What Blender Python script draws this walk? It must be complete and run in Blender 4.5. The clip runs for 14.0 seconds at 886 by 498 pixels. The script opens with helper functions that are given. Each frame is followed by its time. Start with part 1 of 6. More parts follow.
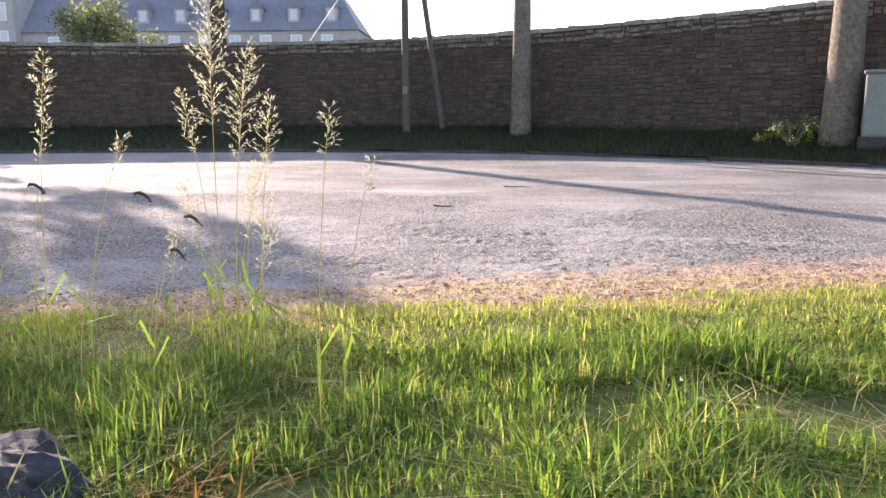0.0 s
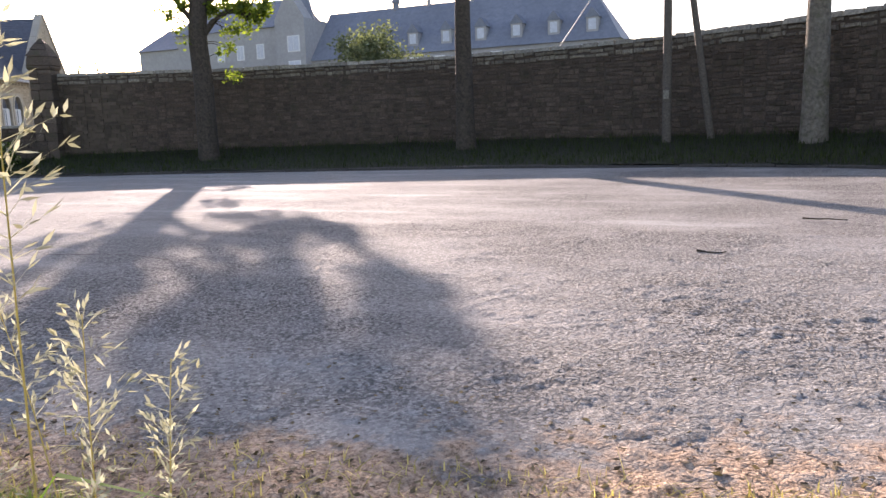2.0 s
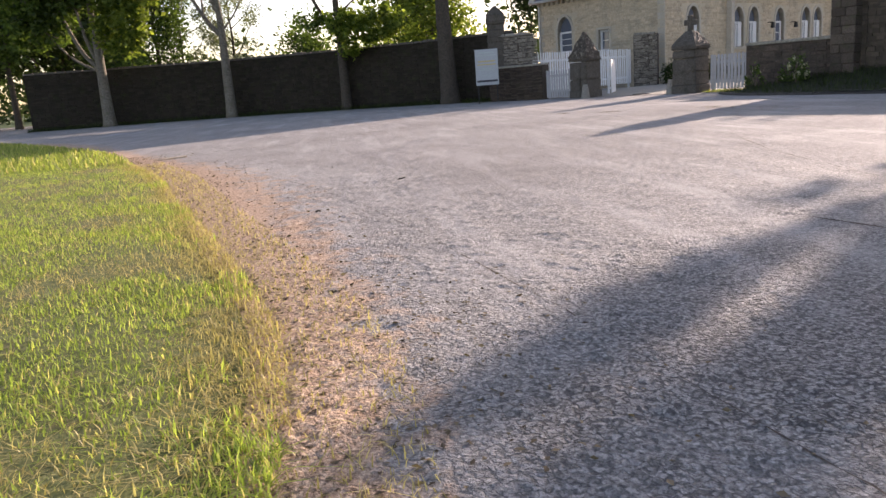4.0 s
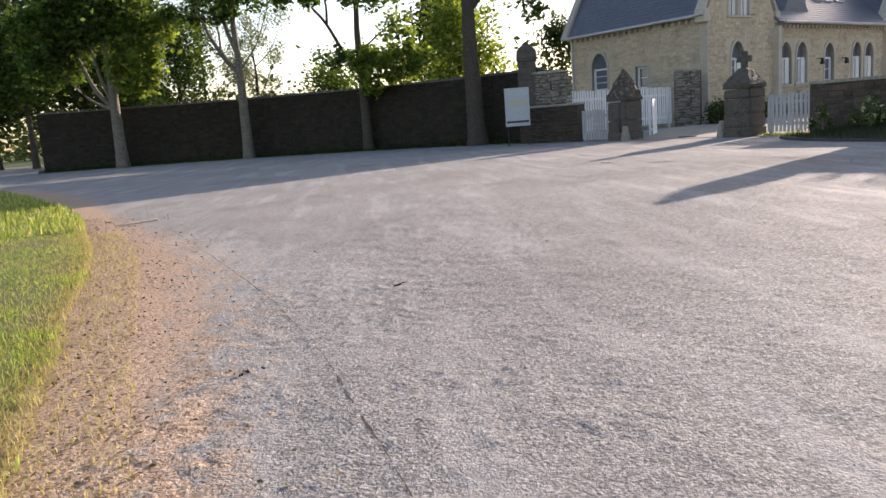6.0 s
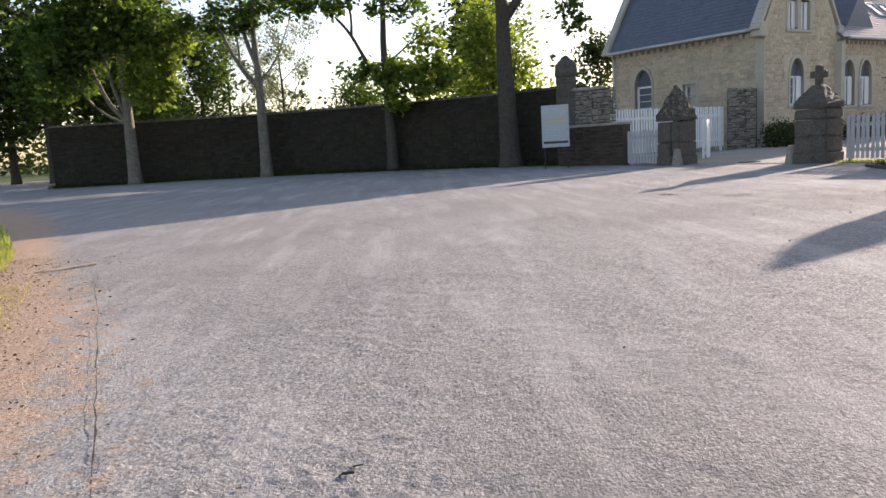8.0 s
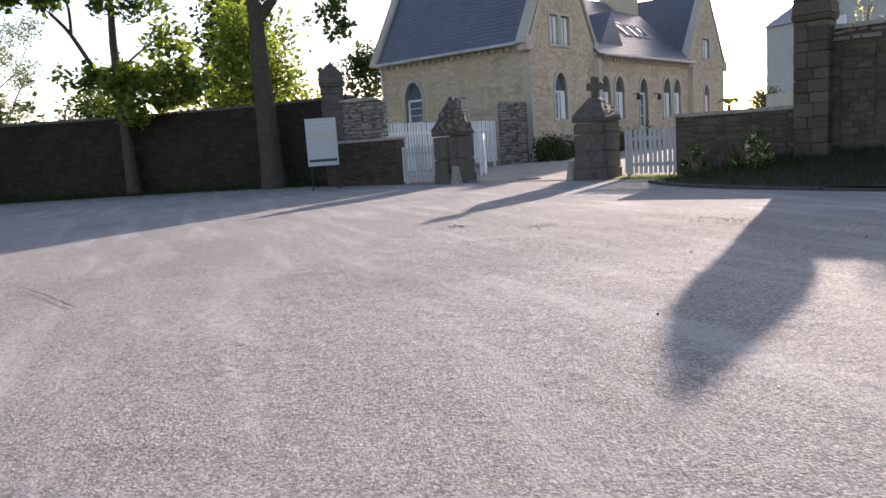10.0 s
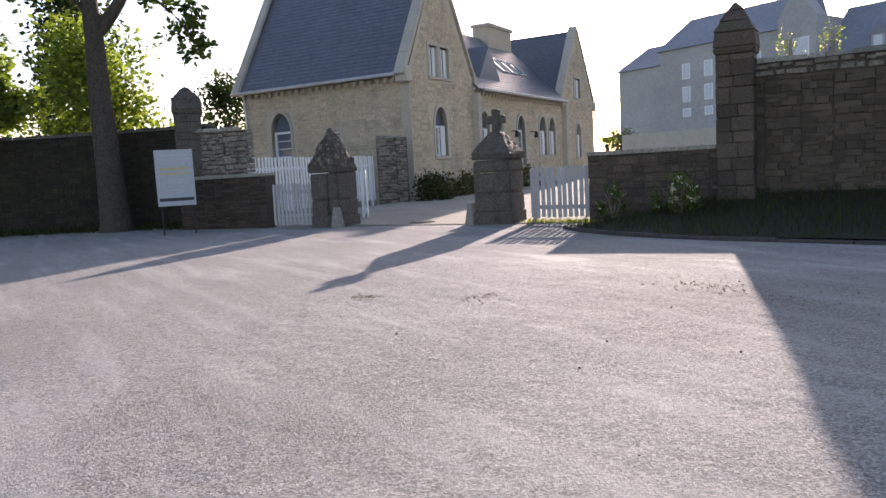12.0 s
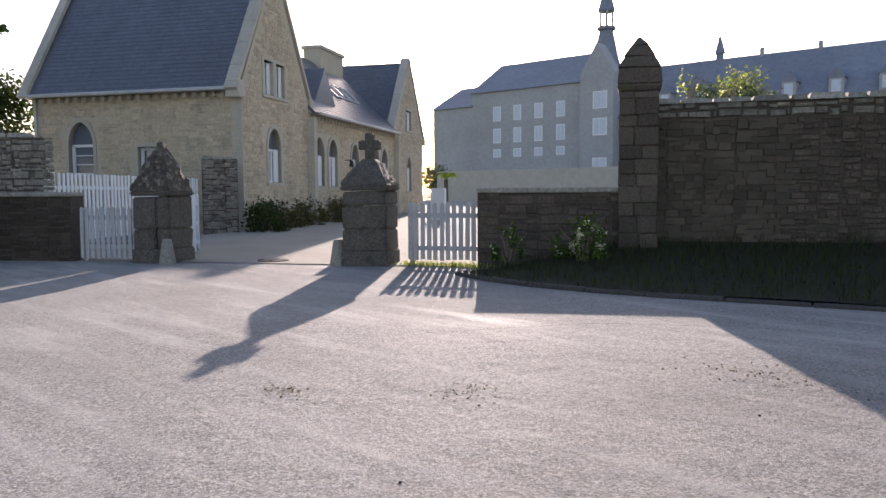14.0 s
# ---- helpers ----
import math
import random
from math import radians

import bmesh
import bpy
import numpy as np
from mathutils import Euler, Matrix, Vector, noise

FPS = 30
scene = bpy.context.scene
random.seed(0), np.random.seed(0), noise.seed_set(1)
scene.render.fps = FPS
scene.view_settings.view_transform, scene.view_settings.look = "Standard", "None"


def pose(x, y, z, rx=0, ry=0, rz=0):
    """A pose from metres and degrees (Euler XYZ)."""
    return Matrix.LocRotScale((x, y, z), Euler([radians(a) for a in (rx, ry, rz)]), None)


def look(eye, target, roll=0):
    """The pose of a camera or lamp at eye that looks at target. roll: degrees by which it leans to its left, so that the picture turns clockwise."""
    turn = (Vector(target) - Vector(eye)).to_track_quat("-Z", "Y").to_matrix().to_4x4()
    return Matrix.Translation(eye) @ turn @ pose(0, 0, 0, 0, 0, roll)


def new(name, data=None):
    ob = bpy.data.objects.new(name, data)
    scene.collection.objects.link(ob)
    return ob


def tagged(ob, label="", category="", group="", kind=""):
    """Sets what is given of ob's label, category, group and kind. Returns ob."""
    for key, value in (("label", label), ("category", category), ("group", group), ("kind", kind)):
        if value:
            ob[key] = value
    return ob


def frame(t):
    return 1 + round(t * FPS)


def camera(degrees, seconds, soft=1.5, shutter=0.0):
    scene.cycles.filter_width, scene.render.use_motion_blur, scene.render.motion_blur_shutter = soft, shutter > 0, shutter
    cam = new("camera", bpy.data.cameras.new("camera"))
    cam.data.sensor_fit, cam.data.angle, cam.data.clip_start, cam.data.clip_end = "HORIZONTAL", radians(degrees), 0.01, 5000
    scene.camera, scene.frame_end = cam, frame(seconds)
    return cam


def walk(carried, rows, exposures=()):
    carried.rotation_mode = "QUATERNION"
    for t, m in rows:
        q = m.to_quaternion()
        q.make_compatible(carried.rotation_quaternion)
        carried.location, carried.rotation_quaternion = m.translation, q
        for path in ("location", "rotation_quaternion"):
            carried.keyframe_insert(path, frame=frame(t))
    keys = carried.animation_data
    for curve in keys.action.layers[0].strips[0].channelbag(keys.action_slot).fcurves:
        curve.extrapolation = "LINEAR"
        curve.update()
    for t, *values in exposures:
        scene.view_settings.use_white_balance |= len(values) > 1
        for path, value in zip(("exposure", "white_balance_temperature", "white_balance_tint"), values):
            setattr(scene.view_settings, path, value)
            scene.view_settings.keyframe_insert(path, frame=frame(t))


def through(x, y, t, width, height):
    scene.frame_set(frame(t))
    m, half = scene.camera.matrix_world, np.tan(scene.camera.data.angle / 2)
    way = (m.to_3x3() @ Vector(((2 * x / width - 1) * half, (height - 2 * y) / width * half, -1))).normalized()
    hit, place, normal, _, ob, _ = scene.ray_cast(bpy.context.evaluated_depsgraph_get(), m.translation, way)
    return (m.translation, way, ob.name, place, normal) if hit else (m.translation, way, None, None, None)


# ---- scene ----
cam = camera(61.55, 14.0)
PATH = [
    (0, (1.345, 1.199, 0.971), (1.092, 3.149, 0.602), -0.3),
    (0.5, (1.295, 1.789, 0.947), (1.131, 3.744, 0.555), -3.7),
    (1, (1.223, 2.291, 0.94), (0.88, 4.224, 0.56), -3.0),
    (1.5, (1.173, 2.768, 0.966), (0.774, 4.699, 0.636), -1.0),
    (2, (1.051, 3.274, 0.925), (0.149, 5.029, 0.602), -2.1),
    (2.5, (0.973, 3.755, 0.925), (-0.232, 5.322, 0.62), -3.1),
    (3, (0.412, 4.041, 0.972), (-1.063, 5.333, 0.577), -2.7),
    (3.5, (-0.022, 4.305, 0.946), (-1.885, 4.861, 0.477), -3.8),
    (3.7, (-0.247, 4.378, 0.924), (-2.179, 4.626, 0.468), -4.1),
    (5.8, (-2.882, 4.884, 1.104), (-4.835, 5.164, 0.779), -4.5),
    (6, (-3.055, 4.905, 1.121), (-5.018, 5.075, 0.782), -4.2),
    (6.5, (-3.658, 4.941, 1.135), (-5.614, 5.151, 0.772), -3.9),
    (7, (-4.429, 5.105, 1.14), (-6.401, 5.322, 0.886), -3.2),
    (7.5, (-4.961, 5.134, 1.164), (-6.937, 5.237, 0.875), -1.6),
    (8, (-5.649, 5.276, 1.148), (-7.626, 5.367, 0.861), -3.4),
    (8.5, (-6.266, 5.382, 1.108), (-8.231, 5.608, 0.812), -3.1),
    (9, (-7.127, 5.706, 1.161), (-9.042, 6.203, 0.865), -5.9),
    (9.2, (-7.403, 5.768, 1.178), (-9.307, 6.291, 0.862), -4.9),
    (11.3, (-10.424, 6.559, 1.247), (-12.207, 7.442, 1.041), -5.1),
    (11.5, (-10.645, 6.596, 1.277), (-12.418, 7.495, 1.06), -4.6),
    (12, (-11.23, 6.621, 1.289), (-12.944, 7.63, 1.073), -3.2),
    (12.5, (-11.922, 6.805, 1.275), (-13.533, 7.971, 1.065), -2.6),
    (13, (-12.546, 6.803, 1.277), (-14.114, 8.03, 1.084), -3.9),
    (13.5, (-13.25, 6.862, 1.302), (-14.733, 8.188, 1.094), -3.9),
    (14, (-13.885, 6.92, 1.358), (-15.279, 8.346, 1.209), -0.3),
]
walk(cam, [(t, look(eye, target, roll)) for t, eye, target, roll in PATH], exposures=[(0, 2.05, 6850, 29), (1.5, 1.8, 6800, 26), (2.5, 1.45, 6750, 30), (3.0, 1.5, 6800, 26), (3.5, 1.45, 7000, 29), (6, 1.33, 6800, 23), (9, 1.38, 6700, 24), (11.5, 1.35, 6600, 26), (14, 1.25, 6600, 25)])

# ---- world and sun ----
SUN_AZ, SUN_EL = math.atan2(-0.66, 0.75), radians(15.7)
world = bpy.data.worlds.new("sky")
scene.world = world
world.use_nodes = True
wn = world.node_tree
sky = wn.nodes.new("ShaderNodeTexSky")
sky.sky_type = "NISHITA"
sky.sun_disc = False
sky.sun_elevation, sky.sun_rotation = SUN_EL, SUN_AZ
sky.air_density, sky.dust_density = 1.0, 1.0
wn.links.new(sky.outputs["Color"], wn.nodes["Background"].inputs["Color"])
wn.nodes["Background"].inputs["Strength"].default_value = 0.12
sun = new("sun", bpy.data.lights.new("sun", "SUN"))
sun.data.energy, sun.data.angle, sun.data.color = 4.0, radians(0.6), (1.0, 0.9, 0.76)
sd = Vector((math.sin(SUN_AZ) * math.cos(SUN_EL), math.cos(SUN_AZ) * math.cos(SUN_EL), math.sin(SUN_EL)))
sun.matrix_world = look(tuple(sd * 60), (0, 0, 0))

# ---- materials ----
def nodes(name):
    m = bpy.data.materials.new(name)
    m.use_nodes = True
    nt = m.node_tree
    return m, nt, nt.nodes["Principled BSDF"]


def noise_node(nt, co, scale, detail=4.0, rough=0.6):
    n = nt.nodes.new("ShaderNodeTexNoise")
    n.inputs["Scale"].default_value, n.inputs["Detail"].default_value, n.inputs["Roughness"].default_value = scale, detail, rough
    nt.links.new(co, n.inputs["Vector"])
    return n.outputs["Fac"]


def ramp_node(nt, fac, stops):
    r = nt.nodes.new("ShaderNodeValToRGB")
    e = r.color_ramp.elements
    while len(e) < len(stops):
        e.new(0.5)
    for k, (p, c) in enumerate(stops):
        e[k].position, e[k].color = p, (*c, 1)
    nt.links.new(fac, r.inputs["Fac"])
    return r.outputs["Color"]


def mix_node(nt, fac, a, b, kind="MIX"):
    n = nt.nodes.new("ShaderNodeMix")
    n.data_type, n.blend_type = "RGBA", kind
    if isinstance(fac, float):
        n.inputs[0].default_value = fac
    else:
        nt.links.new(fac, n.inputs[0])
    for k, v in ((6, a), (7, b)):
        if isinstance(v, tuple):
            n.inputs[k].default_value = (*v, 1)
        else:
            nt.links.new(v, n.inputs[k])
    return n.outputs[2]


def bump_node(nt, bsdf, height, strength, dist):
    b = nt.nodes.new("ShaderNodeBump")
    b.inputs["Strength"].default_value, b.inputs["Distance"].default_value = strength, dist
    nt.links.new(height, b.inputs["Height"])
    nt.links.new(b.outputs["Normal"], bsdf.inputs["Normal"])


def mat(name, dark, light, big=0.8, fine=30.0, rough=0.9, bump=0.3, dist=0.01, vary="", third=None, spec=0.3, metal=0.0, stain=0.35, spread=1.0):
    """Two-scale noise between two colours; vary: 'island' or 'object' shifts each piece; third: colour of patches (moss, lichen, rust)."""
    m, nt, b = nodes(name)
    co = nt.nodes.new("ShaderNodeTexCoord").outputs["Object"]
    f1, f2 = noise_node(nt, co, big), noise_node(nt, co, fine, 5.0, 0.7)
    c = ramp_node(nt, f2, ((0.3, dark), (0.7, light)))
    mid = tuple((p + q) / 2 for p, q in zip(dark, light))
    c = mix_node(nt, ramp_node(nt, f1, ((0.35, (0, 0, 0)), (0.7, (stain, stain, stain)))), c, tuple(0.55 * v for v in mid))
    if third:
        f3 = noise_node(nt, co, big * 2.7, 6.0, 0.7)
        c = mix_node(nt, ramp_node(nt, f3, ((0.52, (0, 0, 0)), (0.66, (0.8, 0.8, 0.8)))), c, third)
    if vary:
        if vary == "island":
            r = nt.nodes.new("ShaderNodeNewGeometry").outputs["Random Per Island"]
        else:
            r = nt.nodes.new("ShaderNodeObjectInfo").outputs["Random"]
        c = mix_node(nt, spread, c, ramp_node(nt, r, ((0.0, (0.68, 0.66, 0.64)), (0.45, (0.95, 0.93, 0.9)), (0.85, (1.12, 1.1, 1.06)), (1.0, (1.32, 1.3, 1.26)))), "MULTIPLY")
    nt.links.new(c, b.inputs["Base Color"])
    b.inputs["Roughness"].default_value, b.inputs["Specular IOR Level"].default_value, b.inputs["Metallic"].default_value = rough, spec, metal
    if bump:
        bump_node(nt, b, f2, bump, dist)
    return m


def leaf_mat(name, dark, light, through=0.45, straw=None, glow=(1.25, 1.3, 0.7), sheen=0.015):
    """Thin leaf or blade: diffuse plus light coming through from behind."""
    m, nt, b = nodes(name)
    nt.nodes.remove(b)
    r = nt.nodes.new("ShaderNodeNewGeometry").outputs["Random Per Island"]
    stops = [(0.0, dark), (0.75, light), (1.0, tuple(1.25 * v for v in light))]
    if straw:
        stops = [(0.0, dark), (0.86, light), (0.93, straw), (1.0, straw)]
    c = ramp_node(nt, r, stops)
    d, t, s = nt.nodes.new("ShaderNodeBsdfDiffuse"), nt.nodes.new("ShaderNodeBsdfTranslucent"), nt.nodes.new("ShaderNodeMixShader")
    nt.links.new(c, d.inputs["Color"])
    nt.links.new(mix_node(nt, 1.0, c, glow, "MULTIPLY"), t.inputs["Color"])
    s.inputs["Fac"].default_value = through
    nt.links.new(d.outputs[0], s.inputs[1])
    nt.links.new(t.outputs[0], s.inputs[2])
    g, s2 = nt.nodes.new("ShaderNodeBsdfGlossy"), nt.nodes.new("ShaderNodeMixShader")
    g.inputs["Roughness"].default_value = 0.42
    s2.inputs["Fac"].default_value = sheen
    nt.links.new(s.outputs[0], s2.inputs[1])
    nt.links.new(g.outputs[0], s2.inputs[2])
    nt.links.new(s2.outputs[0], nt.nodes["Material Output"].inputs["Surface"])
    return m


def noise_colour(nt, co, scale):
    n = nt.nodes.new("ShaderNodeTexNoise")
    n.inputs["Scale"].default_value = scale
    nt.links.new(co, n.inputs["Vector"])
    return n.outputs["Color"]


def asphalt_colour(nt, co):
    """Aggregate, pale worn streaks and stains; returns the colour and the relief."""
    grain = nt.nodes.new("ShaderNodeTexVoronoi")
    grain.inputs["Scale"].default_value = 70.0
    nt.links.new(co, grain.inputs["Vector"])
    fine, mid, big = noise_node(nt, co, 95.0, 4.0, 0.7), noise_node(nt, co, 2.2, 6.0, 0.65), noise_node(nt, co, 0.28, 4.0, 0.5)
    stretch = nt.nodes.new("ShaderNodeMapping")
    stretch.inputs["Scale"].default_value = (0.35, 2.4, 1)
    stretch.inputs["Rotation"].default_value = (0, 0, radians(-28))
    nt.links.new(co, stretch.inputs["Vector"])
    streak = noise_node(nt, stretch.outputs[0], 0.9, 5.0, 0.6)
    c = ramp_node(nt, grain.outputs["Color"], ((0.1, (0.16, 0.153, 0.14)), (0.5, (0.29, 0.278, 0.255)), (0.9, (0.44, 0.42, 0.385))))
    c = mix_node(nt, ramp_node(nt, fine, ((0.36, (0.75, 0.75, 0.75)), (0.5, (0, 0, 0)))), c, (0.09, 0.083, 0.077))
    c = mix_node(nt, ramp_node(nt, mid, ((0.5, (0, 0, 0)), (0.75, (0.3, 0.3, 0.3)))), c, (0.36, 0.343, 0.315))
    c = mix_node(nt, ramp_node(nt, streak, ((0.5, (0, 0, 0)), (0.66, (0.5, 0.5, 0.5)))), c, (0.43, 0.41, 0.38))
    c = mix_node(nt, ramp_node(nt, big, ((0.5, (0, 0, 0)), (0.72, (0.4, 0.4, 0.4)))), c, (0.17, 0.155, 0.145))
    # open, stony patches: dark pits between chips of about two centimetres
    warp = mix_node(nt, 0.025, co, noise_colour(nt, co, 30.0), "LINEAR_LIGHT")
    chips = nt.nodes.new("ShaderNodeTexVoronoi")
    chips.inputs["Scale"].default_value = 52.0
    nt.links.new(warp, chips.inputs["Vector"])
    worn = ramp_node(nt, noise_node(nt, co, 0.42, 5.0, 0.6), ((0.41, (0.12, 0.12, 0.12)), (0.56, (1, 1, 1))))
    pit = ramp_node(nt, chips.outputs["Distance"], ((0.42, (0, 0, 0)), (0.72, (0.85, 0.85, 0.85))))
    # the stony surface lies at the eastern end and thins out westwards
    axes, reach = nt.nodes.new("ShaderNodeSeparateXYZ"), nt.nodes.new("ShaderNodeMapRange")
    nt.links.new(co, axes.inputs[0])
    nt.links.new(axes.outputs[0], reach.inputs["Value"])
    for k, v in zip((1, 2, 3, 4), (-6.0, -2.0, 0.18, 1.0)):
        reach.inputs[k].default_value = v
    pit = mix_node(nt, 1.0, mix_node(nt, 1.0, pit, worn, "MULTIPLY"), reach.outputs[0], "MULTIPLY")
    c = mix_node(nt, pit, c, (0.05, 0.046, 0.043))
    coarse = mix_node(nt, 0.35, noise_node(nt, co, 75.0, 3.0, 0.65), mix_node(nt, 1.0, noise_node(nt, co, 6.0, 2.0, 0.5), (2.0, 2.0, 2.0), "MULTIPLY"))
    rough = ramp_node(nt, noise_node(nt, co, 0.55, 4.0, 0.6), ((0.4, (0.35, 0.35, 0.35)), (0.62, (1, 1, 1))))
    relief = mix_node(nt, 1.0, coarse, rough, "MULTIPLY")
    gloss = ramp_node(nt, streak, ((0.52, (0.92, 0.92, 0.92)), (0.7, (0.78, 0.78, 0.78))))
    return c, mix_node(nt, 0.5, relief, pit, "SUBTRACT"), gloss


def asphalt_mat():
    m, nt, b = nodes("worn_asphalt")
    c, fine, gloss = asphalt_colour(nt, nt.nodes.new("ShaderNodeTexCoord").outputs["Object"])
    nt.links.new(c, b.inputs["Base Color"])
    nt.links.new(gloss, b.inputs["Roughness"])
    b.inputs["Specular IOR Level"].default_value = 0.24
    bump_node(nt, b, fine, 0.9, 0.021)
    return m


def edge_mat():
    """Pinkish grit and dry needles lying over the asphalt, fading outwards by the strip's own attribute."""
    m, nt, b = nodes("reddish_grit")
    co = nt.nodes.new("ShaderNodeTexCoord").outputs["Object"]
    base, relief, gloss = asphalt_colour(nt, co)
    fine, mid = noise_node(nt, co, 42.0, 6.0, 0.8), noise_node(nt, co, 5.0, 5.0, 0.7)
    c = ramp_node(nt, fine, ((0.36, (0.11, 0.068, 0.042)), (0.5, (0.41, 0.285, 0.195)), (0.64, (0.63, 0.48, 0.345))))
    a = nt.nodes.new("ShaderNodeAttribute")
    a.attribute_name = "litter"
    add = nt.nodes.new("ShaderNodeMath")
    add.operation = "MULTIPLY_ADD"
    nt.links.new(mid, add.inputs[0])
    add.inputs[1].default_value = 1.1
    nt.links.new(a.outputs["Fac"], add.inputs[2])
    c = mix_node(nt, ramp_node(nt, add.outputs[0], ((0.78, (0, 0, 0)), (1.3, (1, 1, 1)))), base, c)
    nt.links.new(c, b.inputs["Base Color"])
    b.inputs["Roughness"].default_value, b.inputs["Specular IOR Level"].default_value = 0.9, 0.2
    bump_node(nt, b, relief, 0.9, 0.021)
    return m


def glass_mat(name, tint):
    m, nt, b = nodes(name)
    b.inputs["Base Color"].default_value = (*tint, 1)
    b.inputs["Roughness"].default_value, b.inputs["Specular IOR Level"].default_value = 0.06, 0.8
    return m


